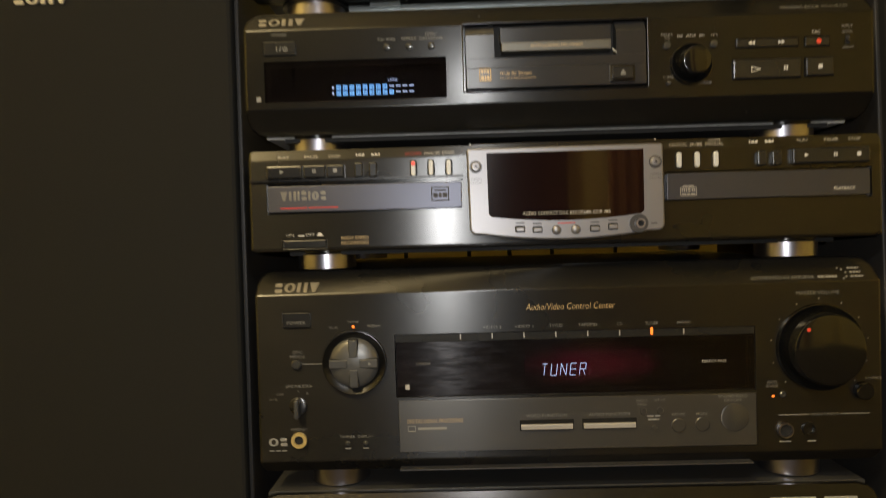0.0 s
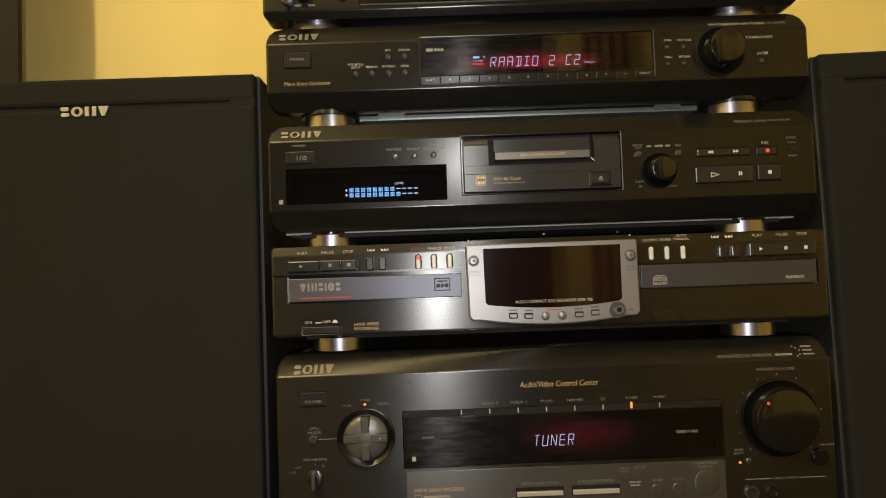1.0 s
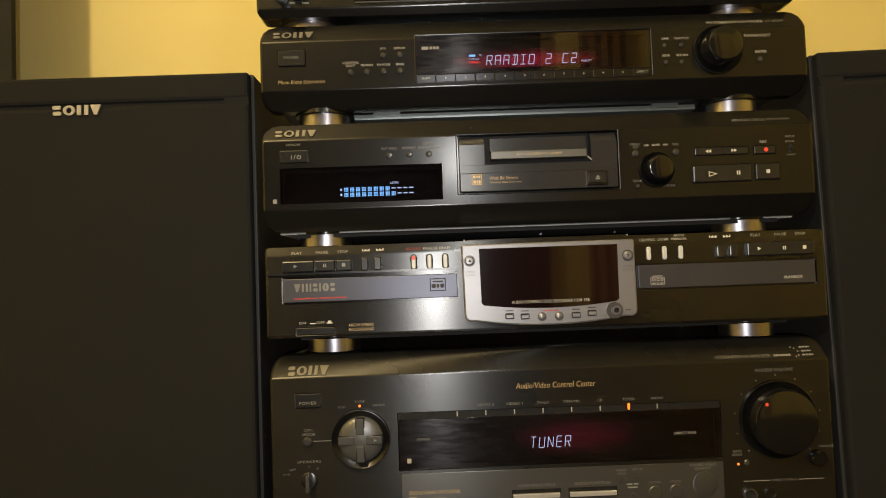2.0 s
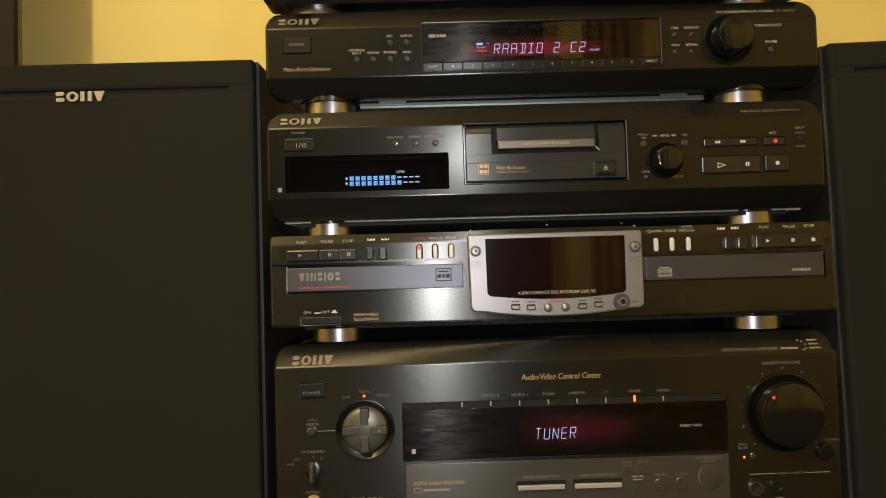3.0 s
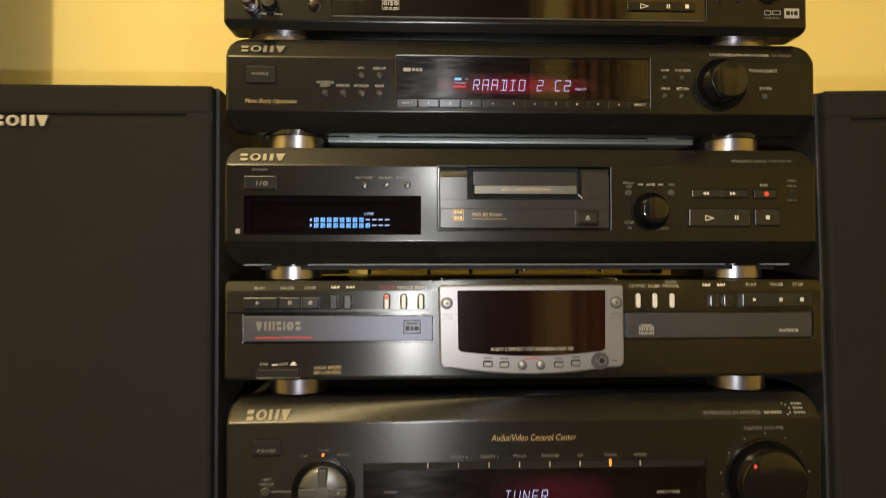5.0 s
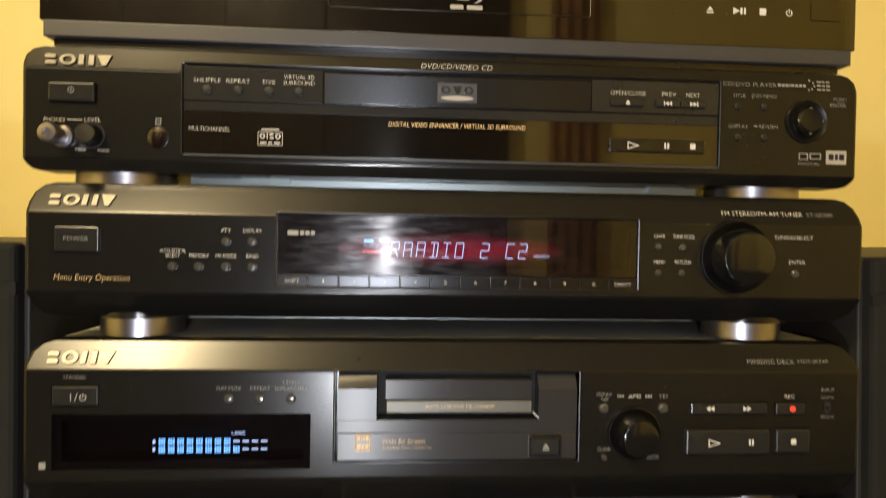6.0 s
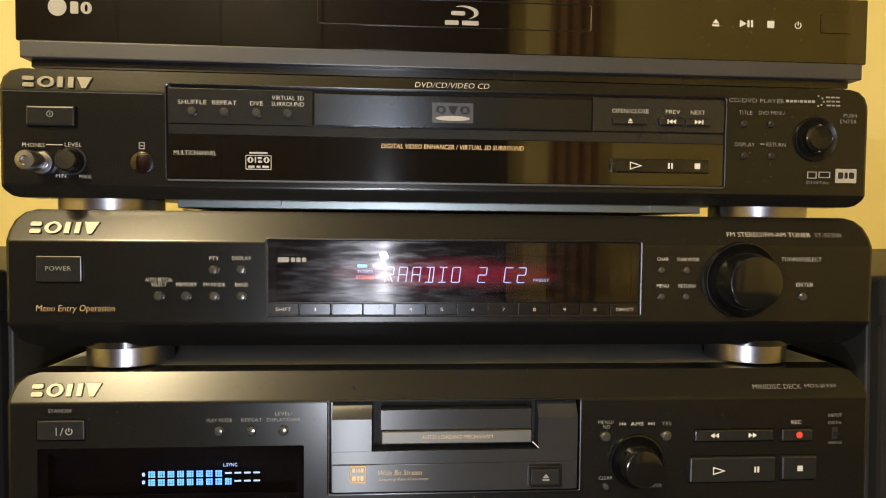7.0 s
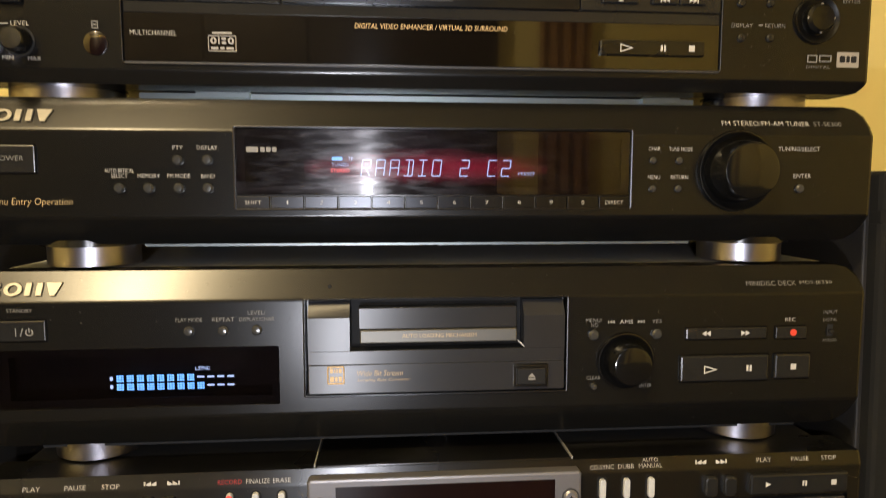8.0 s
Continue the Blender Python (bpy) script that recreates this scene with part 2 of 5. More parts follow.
def slab(bm, x0, x1, z0, z1, y0, y1, r=0.0, soft=0.0, lean=None):
    """A plate seen from the front, with round corners and a softened front edge."""
    lean = lean or (lambda z: 0.0)
    if soft <= 0:
        loop_prism(bm, rounded(x0, x1, z0, z1, r), y0, y1, lean)
        return
    rings = []
    for d, y in ((soft, y0), (soft * 0.3, y0 + soft * 0.3), (0.0, y0 + soft), (0.0, y1)):
        rings.append([bm.verts.new((x, y + lean(z), z)) for x, z in rounded(x0 + d, x1 - d, z0 + d, z1 - d, max(r - d, 0.05) if r > 0 else 0.0)])
    bm.faces.new(rings[0])
    bm.faces.new(rings[-1][::-1])
    for a, b in zip(rings, rings[1:]):
        for i in range(len(a)):
            j = (i + 1) % len(a)
            bm.faces.new((a[j], a[i], b[i], b[j]))


def turned(bm, cx, cy, cz, axis, profile, n=32):
    """A turned body: profile of (radius, height along the axis), closed at both ends. axis 'y' runs towards the viewer for falling y."""
    rings = []
    for r, h in profile:
        ring = []
        for k in range(n):
            a = 2 * math.pi * k / n
            u, v = r * math.cos(a), r * math.sin(a)
            ring.append(bm.verts.new((cx + u, cy + h, cz + v) if axis == "y" else (cx + u, cy + v, cz + h)))
        rings.append(ring)
    bm.faces.new(rings[0])
    bm.faces.new(rings[-1][::-1])
    for a, b in zip(rings, rings[1:]):
        for i in range(n):
            j = (i + 1) % n
            bm.faces.new((a[j], a[i], b[i], b[j]))


def plate(name, mat, parent, x0, x1, z0, z1, y0, y1, r=0.0, soft=0.0, label="", lean=None):
    bm = bmesh.new()
    slab(bm, x0, x1, z0, z1, y0, y1, r, soft, lean)
    return part(name, bm, mat, parent, label)


def display_window(parent, x0, x1, z0, z1, y, filter_box, glass=None, tint=None):
    """A clear tinted window over a shallow cavity with a dark backing and a red filter."""
    w = plate("display_window", glass or WINDOW, parent, x0, x1, z0, z1, y, y + 1.0, 0.6, 0.2, "clear dark tinted display window")
    w.visible_shadow = False
    frame_bar("display_mask", BACKING, parent, x0 - 0.1, x1 + 0.1, z0 - 0.1, z1 + 0.1, 3.6, 2.2, 3.0, 0.6)
    plate("display_backing", BACKING, parent, x0 - 0.2, x1 + 0.2, z0 - 0.2, z1 + 0.2, 14.0, 15.6)
    if filter_box:
        fx0, fx1, fz0, fz1 = filter_box
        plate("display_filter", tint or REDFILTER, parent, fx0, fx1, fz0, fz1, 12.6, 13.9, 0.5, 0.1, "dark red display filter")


def knob(name, mat, parent, cx, cz, profile, label="", n=32):
    bm = bmesh.new()
    turned(bm, cx, 0, cz, "y", profile, n)
    return part(name, bm, mat, parent, label, smooth=True)


def ring(name, mat, parent, cx, cz, r_out, r_in, y0, y1, label="", n=28):
    bm = bmesh.new()
    loops = []
    for r, y in ((r_in, y1), (r_in, y0), (r_out, y0), (r_out, y1)):
        loops.append([bm.verts.new((cx + r * math.cos(2 * math.pi * k / n), y, cz + r * math.sin(2 * math.pi * k / n))) for k in range(n)])
    for a, b in zip(loops, loops[1:] + loops[:1]):
        for i in range(n):
            j = (i + 1) % n
            bm.faces.new((a[i], a[j], b[j], b[i]))
    return part(name, bm, mat, parent, label, smooth=True)


def dish(name, mat, parent, cx, cz, r_out, r_in, y_rim, label="", n=48):
    """A sunken round surround that slopes in from a fine raised rim towards the knob."""
    bm = bmesh.new()
    loops = []
    for r, y in ((r_in, 0.6), (r_in, -0.1), (r_in + (r_out - r_in) * 0.5, y_rim * 0.38), (r_out, y_rim), (r_out + 0.5, y_rim + 0.1), (r_out + 0.9, 0.6)):
        loops.append([bm.verts.new((cx + r * math.cos(2 * math.pi * k / n), y, cz + r * math.sin(2 * math.pi * k / n))) for k in range(n)])
    for a, b in zip(loops, loops[1:] + loops[:1]):
        for i in range(n):
            j = (i + 1) % n
            bm.faces.new((a[i], a[j], b[j], b[i]))
    return part(name, bm, mat, parent, label, smooth=True)


def frame_bar(name, mat, parent, x0, x1, z0, z1, w, y0, y1, r=1.0, label=""):
    """A rectangular rim of width w round an opening."""
    bm = bmesh.new()
    loops = []
    for d, y in ((w, y1), (w, y0), (w * 0.4, y0 - 0.15), (0, y0), (0, y1)):
        loops.append([bm.verts.new((x, y, z)) for x, z in rounded(x0 + d, x1 - d, z0 + d, z1 - d, max(0.1, r - d))])
    n = len(loops[0])
    for a, b in zip(loops, loops[1:] + loops[:1]):
        for i in range(n):
            j = (i + 1) % n
            bm.faces.new((a[i], a[j], b[j], b[i]))
    return part(name, bm, mat, parent, label)


def flat_shape(bm, pts, y, lean=None):
    loop_prism(bm, pts, y - 0.12, y + 0.2, lean)


def words(s, xc, zc, width, height, mat, parent, y=0.0, slant=0.0, name="lettering", lean=None, bold=-0.013):
    """Printed lettering of the built-in font, fitted to a width and a letter height."""
    cu = bpy.data.curves.new("text", "FONT")
    cu.body, cu.size, cu.align_x, cu.align_y, cu.shear, cu.extrude, cu.offset = s, 1.0, "CENTER", "CENTER", slant, 0.0, bold
    cu.resolution_u = 2
    tmp = bpy.data.objects.new("text", cu)
    me = bpy.data.meshes.new_from_object(tmp)
    bpy.data.objects.remove(tmp)
    bpy.data.curves.remove(cu)
    xs, ys = [v.co.x for v in me.vertices], [v.co.y for v in me.vertices]
    bm = bmesh.new()
    bm.from_mesh(me)
    bpy.data.meshes.remove(me)
    sx, sz = width / (max(xs) - min(xs)), height / (max(ys) - min(ys))
    mx, mz = (max(xs) + min(xs)) / 2, (max(ys) + min(ys)) / 2
    for v in bm.verts:
        z = zc + (v.co.y - mz) * sz
        v.co = Vector((xc + (v.co.x - mx) * sx, y - 0.15 + (lean(z) if lean else 0.0), z))
    return part(name, bm, mat, parent)


def bars(xc, zc, width, height, mat, parent, split=(1.0,), y=0.0, name="print", lean=None):
    """Writing too small to read: plain bars of its size."""
    bm = bmesh.new()
    total, x = sum(split) + 0.25 * (len(split) - 1), xc - width / 2
    for s in split:
        w = width * s / total
        loop_prism(bm, rounded(x, x + w, zc - height / 2, zc + height / 2, height * 0.2, 2), y - 0.12, y + 0.2, lean)
        x += w + width * 0.25 / total
    return part(name, bm, mat, parent)


def badge(xc, zc, width, height, shapes, mat, parent, y=0.0, lean=None, name="badge", label="pale raised metal badge"):
    """A maker's badge as a row of plain raised shapes: (kind, relative width), where a kind is block, pair, ring, posts or wedge."""
    bm = bmesh.new()
    gap = 0.22
    total, x = sum(w for _, w in shapes) + gap * (len(shapes) - 1), xc - width / 2
    z0, z1, t = zc - height / 2, zc + height / 2, height * 0.24
    for kind, w in shapes:
        ww = width * w / total
        if kind == "block":
            slab(bm, x, x + ww, z0, z1, y - 0.9, y + 0.3, min(ww, height) * 0.2, 0.15, lean)
        elif kind == "pair":
            slab(bm, x, x + ww * 0.94, z1 - height * 0.4, z1, y - 0.9, y + 0.3, t * 0.7, 0.15, lean)
            slab(bm, x + ww * 0.06, x + ww, z0, z0 + height * 0.4, y - 0.9, y + 0.3, t * 0.7, 0.15, lean)
        elif kind == "ring":
            n, cx = 28, x + ww / 2
            for k in range(n):
                a, b = 2 * math.pi * k / n, 2 * math.pi * (k + 1) / n
                pts = [(cx + u * math.cos(c), zc + v * math.sin(c)) for u, v, c in (
                    (ww / 2, height / 2, a), (ww / 2, height / 2, b), (ww / 2 - t * 1.35, height / 2 - t * 0.75, b), (ww / 2 - t * 1.35, height / 2 - t * 0.75, a))]
                loop_prism(bm, pts, y - 0.9, y + 0.3, lean)
        elif kind == "posts":
            slab(bm, x, x + ww * 0.36, z0, z1, y - 0.9, y + 0.3, 0.3, 0.15, lean)
            slab(bm, x + ww * 0.64, x + ww, z0, z1, y - 0.9, y + 0.3, 0.3, 0.15, lean)
        elif kind == "wedge":
            loop_prism(bm, [(x, z1), (x + ww * 0.36, z0), (x + ww * 0.64, z0), (x + ww, z1)], y - 0.9, y + 0.3, lean)
        x += ww + width * gap / total
    return part(name, bm, mat, parent, label)


# strokes of the lit characters on a 2 x 4 grid: pairs of grid points
GLYPHS = {
    "R": "00-04 04-24 24-22 22-02 12-20", "A": "00-04 04-24 24-20 02-22", "D": "04-24 24-20 20-00 14-10", "I": "04-24 00-20 14-10",
    "O": "00-04 04-24 24-20 20-00", "2": "04-24 24-22 22-02 02-00 00-20", "C": "24-04 04-00 00-20", "T": "04-24 14-10",
    "U": "04-00 00-20 20-24", "N": "00-04 04-20 20-24", "E": "24-04 04-00 00-20 02-22", " ": "",
}


def segment_text(s, x0, pitch, zc, w, h, mat, parent, y, stroke=0.55, label="glowing pale blue characters"):
    bm = bmesh.new()
    for k, ch in enumerate(s):
        for seg in GLYPHS[ch].split():
            (ax, az), (bx, bz) = [(int(p[0]) / 2 * w, int(p[1]) / 4 * h) for p in seg.split("-")]
            d = Vector((bx - ax, bz - az))
            u = d.normalized()
            p, q = Vector((ax, az)) + u * 0.22 * stroke, Vector((bx, bz)) - u * 0.22 * stroke
            nrm = Vector((-u.y, u.x)) * stroke / 2
            pts = []
            for c in (p + nrm, p - nrm, q - nrm, q + nrm):
                pts.append((x0 + k * pitch + c.x + 0.12 * c.y, zc - h / 2 + c.y))
            flat_shape(bm, pts, y)
    return part("lit_characters", bm, mat, parent, label)


def disc_emblem(xc, zc, w, h, mat, parent, y):
    """The disc format emblem as a plain outline with a row of raised shapes and a bar under it."""
    frame_bar("emblem", mat, parent, xc - w / 2, xc + w / 2, zc - h / 2, zc + h * 0.32, 0.45, y - 0.12, y + 0.3, 0.5)
    badge(xc, zc + h * 0.05, w * 0.84, h * 0.34, (("ring", 1), ("block", .25), ("pair", .8), ("ring", 1)), mat, parent, y=y + 0.7, name="emblem", label="")
    bars(xc, zc + h * 0.44, w * 0.7, h * 0.1, mat, parent, y=y, name="emblem")
    bars(xc, zc - h * 0.33, w * 0.8, h * 0.12, mat, parent, (1, .6, 1), y=y, name="emblem")


def icon(kind, xc, zc, size, mat, parent, y=0.0):
    """Transport signs: play, outline, pause, stop, rew, ff, prev, next, eject, power."""
    bm = bmesh.new()
    s = size / 2
    tri = lambda x, d, k=1.0: [(x, zc - s * k), (x + d * 2 * s * k, zc), (x, zc + s * k)]
    if kind == "play":
        flat_shape(bm, tri(xc - s, 1), y)
    elif kind == "outline":
        a, b = [(xc - 1.6 * s, zc - s), (xc + 1.6 * s, zc), (xc - 1.6 * s, zc + s)], [(xc - 1.38 * s, zc - 0.68 * s), (xc + 0.9 * s, zc), (xc - 1.38 * s, zc + 0.68 * s)]
        for i in range(3):
            j = (i + 1) % 3
            flat_shape(bm, [a[i], a[j], b[j], b[i]], y)
    elif kind == "pause":
        for d in (-0.55, 0.55):
            slab(bm, xc + (d - 0.32) * s, xc + (d + 0.32) * s, zc - s, zc + s, y - 0.12, y + 0.2)
    elif kind == "stop":
        slab(bm, xc - s, xc + s, zc - s, zc + s, y - 0.12, y + 0.2)
    elif kind in ("rew", "ff", "prev", "next"):
        d = -1 if kind in ("rew", "prev") else 1
        for o in (0, 1):
            flat_shape(bm, tri(xc + d * (o - 1) * 1.7 * s, d * 0.85), y)
        if kind in ("prev", "next"):
            x = xc + d * 2.0 * s
            slab(bm, x - 0.25 * s, x + 0.25 * s, zc - s, zc + s, y - 0.12, y + 0.2)
    elif kind == "eject":
        flat_shape(bm, [(xc - s, zc - 0.2 * s), (xc + s, zc - 0.2 * s), (xc, zc + s)], y)
        slab(bm, xc - s, xc + s, zc - s, zc - 0.5 * s, y - 0.12, y + 0.2)
    elif kind == "standby":
        for k in range(16):
            a, b = 2 * math.pi * k / 16, 2 * math.pi * (k + 1) / 16
            flat_shape(bm, [(xc + r * s * math.cos(c), zc + r * s * math.sin(c)) for r, c in ((1, a), (1, b), (0.8, b), (0.8, a))], y)
        slab(bm, xc - 0.12 * s, xc + 0.12 * s, zc - 0.45 * s, zc + 0.45 * s, y - 0.12, y + 0.2)
    elif kind == "power":
        for k in range(14):
            a, b = radians(125 + k * 290 / 14), radians(125 + (k + 1) * 290 / 14)
            pts = [(xc + r * s * math.cos(c), zc + r * s * math.sin(c)) for r, c in ((1, a), (1, b), (0.72, b), (0.72, a))]
            flat_shape(bm, pts, y)
        slab(bm, xc - 0.14 * s, xc + 0.14 * s, zc, zc + 1.1 * s, y - 0.12, y + 0.2)
    return part("sign", bm, mat, parent)


def fascia_lean(z_top_fold, slope_top, z_bot_fold, slope_bot):
    return lambda z: max(0.0, z - z_top_fold) * slope_top + max(0.0, z_bot_fold - z) * slope_bot


def fascia(mat, parent, x0, x1, z0, z1, lean, depth=22, r_top=10, r_bot=8, cuts=(), folds=(), label="", name="fascia"):
    """A front panel whose top and bottom lean back from the folds, with round corners and real openings (x0, x1, z0, z1, depth)."""
    bm = bmesh.new()
    sharp = lean
    lean = lambda z: sum(sharp(z + d) for d in (-0.8, -0.4, 0.0, 0.4, 0.8)) / 5 if z0 + 1 < z < z1 - 1 else sharp(z)
    folds = [f + d for f in folds for d in (-0.9, -0.45, 0.0, 0.45, 0.9) if z0 < f + d < z1]
    zs = sorted({z0, z1, *folds, *[z0 + r_bot * (1 - math.cos(radians(a))) for a in (30, 60, 90)], *[z1 - r_top * (1 - math.cos(radians(a))) for a in (30, 60, 90)]})

    def inset(z):
        if z > z1 - r_top:
            return r_top - math.sqrt(max(0.0, r_top ** 2 - (z - (z1 - r_top)) ** 2))
        if z < z0 + r_bot:
            return r_bot - math.sqrt(max(0.0, r_bot ** 2 - ((z0 + r_bot) - z) ** 2))
        return 0.0
    rows = []
    for z in zs:
        d, y = inset(z), lean(z)
        a, b = x0 + d, x1 - d
        rows.append([bm.verts.new(c) for c in ((a, depth, z), (a, y + 2.2, z), (a + 0.7, y + 0.7, z), (a + 2.2, y, z), (b - 2.2, y, z), (b - 0.7, y + 0.7, z), (b, y + 2.2, z), (b, depth, z))])
    n = 8
    for a, b in zip(rows, rows[1:]):
        for i in range(n):
            j = (i + 1) % n
            bm.faces.new((a[i], a[j], b[j], b[i]))
    bm.faces.new(rows[0][::-1])
    bm.faces.new(rows[-1])
    ob = part(name, bm, mat, parent, label)
    if cuts:
        base = parent.matrix_world.translation
        cb = bmesh.new()
        for cx0, cx1, cz0, cz1, cd in cuts:
            loop_prism(cb, rounded(cx0, cx1, cz0, cz1, 0.8, 2), -30, cd)
        for v in cb.verts:
            v.co = v.co * 0.001 - base
        bmesh.ops.recalc_face_normals(cb, faces=cb.faces)
        cme = bpy.data.meshes.new("cut")
        cb.to_mesh(cme)
        cb.free()
        cutter = new("cut", cme)
        cutter.location = base
        mod = ob.modifiers.new("cut", "BOOLEAN")
        mod.object, mod.operation, mod.solver = cutter, "DIFFERENCE", "EXACT"
        bpy.context.view_layer.update()
        done = bpy.data.meshes.new_from_object(ob.evaluated_get(bpy.context.evaluated_depsgraph_get()))
        ob.modifiers.clear()
        ob.data = done
        bpy.data.objects.remove(cutter)
    return ob


def chassis(parent, x0, x1, z0, z1, y0, y1, steel=None, tray=None, lid=None):
    """The steel case behind the front: a folded lid and, below it, the bare bottom tray."""
    bm = bmesh.new()
    slab(bm, x0, x1, z0 + 2, z1, y0, y1, 1.0)
    part("case", bm, lid or MATT, parent, "dusty black steel case with grey sheen painted in" if lid else "black painted steel case")
    bm = bmesh.new()
    if steel:
        slab(bm, -146, 137, z0 - 5.0, z0 - 1, y0 + 11, y1, 0.5)
        for a, c in steel:
            slab(bm, a, c, z0 - 3.4, z0 + 1, y0 + 7.5, y0 + 10.8, 0.4)
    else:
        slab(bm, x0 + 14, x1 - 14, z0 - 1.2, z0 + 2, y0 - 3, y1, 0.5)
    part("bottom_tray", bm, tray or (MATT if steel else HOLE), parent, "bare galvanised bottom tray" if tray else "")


def foot(parent, x, y, z0, z1, r=21.0):
    """A turned metal foot ring under a wider black rubber collar."""
    bm = bmesh.new()
    h = z1 - z0
    turned(bm, x, y, 0, "z", [(r * 0.80, z0), (r * 0.96, z0 + 0.4), (r, z0 + 1.0), (r, z0 + h * 0.88), (r * 0.96, z0 + h * 0.94), (r * 0.7, z0 + h)], 40)
    f = part("foot", bm, CHROME, parent, "turned silver metal foot", smooth=True)
    return f


def collar(parent, x, y, z0, z1, r=24.0):
    bm = bmesh.new()
    turned(bm, x, y, 0, "z", [(r * 0.8, z0), (r, z0 + 0.8), (r, z1)], 32)
    part("foot_collar", bm, PIANO, parent, smooth=True)


MAKER = (("pair", 1.0), ("ring", 1.35), ("posts", 1.3), ("wedge", 1.2))

# ---- the room ----
def wall(name, x0, x1, y0, y1, z0, z1, mat, label):
    bm = bmesh.new()
    bmesh.ops.create_cube(bm, size=1)
    for v in bm.verts:
        v.co = Vector((x0 + (v.co.x + 0.5) * (x1 - x0), y0 + (v.co.y + 0.5) * (y1 - y0), z0 + (v.co.z + 0.5) * (z1 - z0))) * 1000
    return tagged(part(name, bm, mat), label, "", "", "structure")


wall("floor", -2.4, 2.4, -3.0, 0.6, -0.1, 0.0, WOODFLOOR, "dark brown wooden floor boards")
wall("ceiling", -2.4, 2.4, -3.0, 0.6, 2.5, 2.6, CEILING, "plain off-white painted ceiling")
wall("wall_north", -2.4, 2.4, 0.43, 0.6, 0.0, 2.5, PAINT, "plain yellow painted wall behind the stack")
wall("wall_south", -2.4, 2.4, -3.0, -2.85, 0.0, 2.5, PAINT, "plain yellow painted wall")
wall("wall_east", 2.25, 2.4, -2.85, 0.43, 0.0, 2.5, PAINT, "plain yellow painted wall")
wall("wall_west", -2.4, -2.25, -2.85, 0.43, 0.0, 2.5, PAINT, "plain yellow painted wall")

# ---- the stack, from the bottom up ----
# a further component under the amplifier, of which the lid and the top of the front show
unit = thing("lower_component", 0, 140, 178, "black hi-fi component with steel lid under the amplifier", "hi-fi unit")
lean = fascia_lean(284, 0.6, 200, 0.5)
fascia(BLACK, unit, -215, 215, 190, 296, lean, folds=(284, 200))
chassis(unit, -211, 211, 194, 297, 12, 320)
for x in (-165, 165):
    for y in (70, 280):
        foot(unit, x, y, 178, 192)
bars(170, 288, 60, 2.0, DIMPRINT, unit, (1.4, 1), lean=lean)

stand = thing("hifi_stand", 0, 160, 0, "low black wooden stand carrying the hi-fi stack", "stand")
bm = bmesh.new()
slab(bm, -260, 260, 150, 178, 0, 340, 1.5, 1.0)
part("top_board", bm, VENEER, stand)
for x in (-240, 240):
    bm = bmesh.new()
    slab(bm, x - 11, x + 11, 0, 150, 10, 330, 1.0, 0.8)
    part("side_board", bm, VENEER, stand)

# ---- the amplifier ----
amp = thing("amplifier", 0, 140, 297, "black audio video amplifier with large volume knob and lit display", "amplifier")
lean = fascia_lean(438, 0.9, 322, 0.9)
fascia(BRUSHED, amp, -213, 217, 313, 454, lean, folds=(438, 322), depth=26, r_top=9, r_bot=4,
       cuts=((-116.5, 131, 365, 409, 16), (-115.5, 131, 326.5, 363.5, 0.5), (-194, -173.7, 415, 426.6, 1.0)), label="brushed black metal front")
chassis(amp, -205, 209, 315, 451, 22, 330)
for x in (-163, 170):
    for y in (52, 290):
        foot(amp, x, y - 14, 297.2, 312.5)
        collar(amp, x, y - 14, 311.5, 315, 21)
badge(-184.0, 443.0, 31, 6.3, MAKER, BADGE, amp, lean=lean)
key = plate("power_button", BUTTON, amp, -193.4, -174.3, 415.6, 426.0, -1.2, 4, 0.5, 0.5)
words("POWER", -184, 419, 13, 2.2, DIMPRINT, key, y=-1.25)
# operation dial
dish("dial_bezel", PIT, amp, -144.6, 390.5, 21.6, 17.0, -3.0)
dial = knob("dial", DIALGREY, amp, -144.6, 390.5, [(17.1, 1), (17.1, -1.6), (16.4, -2.6), (13.5, -4.2), (9, -5.4), (4.5, -6.0), (0.5, -6.2)], "glossy black round cursor dial")
for dx, dz, a, b in ((0, 10.2, 3.0, 6.0), (0, -10.2, 3.0, 6.0), (-10.4, 0, 6.2, 3.0), (10.4, 0, 6.2, 3.0)):
    plate("cursor_key", DIALKEY, dial, -144.6 + dx - a, -144.6 + dx + a, 390.5 + dz - b, 390.5 + dz + b, -6.4, -2.5, 0.8, 0.6)
    frame_bar("cursor_key_rim", HOLE, dial, -144.6 + dx - a - 0.4, -144.6 + dx + a + 0.4, 390.5 + dz - b - 0.4, 390.5 + dz + b + 0.4, 0.35, -5.2, -2.6, 0.9)
icon("play", -133.2, 390.4, 2.0, DIMPRINT, dial, y=-6.5)
knob("amber_lamp", AMBER, amp, -144.9, 415.2, [(1.0, 0.5), (1.0, -0.3), (0.5, -0.7)], "glowing amber light", 12)
words("TONE", -144.9, 418.6, 8, 1.6, DIMPRINT, amp)
words("SUR", -158.4, 414.8, 6, 1.6, DIMPRINT, amp)
words("INDEX", -130.3, 415.4, 9, 1.6, DIMPRINT, amp)
knob("mode_button", BEAD, amp, -185.1, 390.0, [(3.4, 1), (3.4, -1.4), (2.6, -2.2), (0.6, -2.4)], n=20)
words("OPC", -184.2, 398.4, 7, 2.0, DIMPRINT, amp)
words("MODE", -184.2, 395.2, 10, 2.0, DIMPRINT, amp)
plate("connecting_line", DIMPRINT, amp, -181, -167, 389.8, 390.2, -0.12, 0.2)
words("SPEAKERS", -184.2, 374.8, 18, 1.9, DIMPRINT, amp)
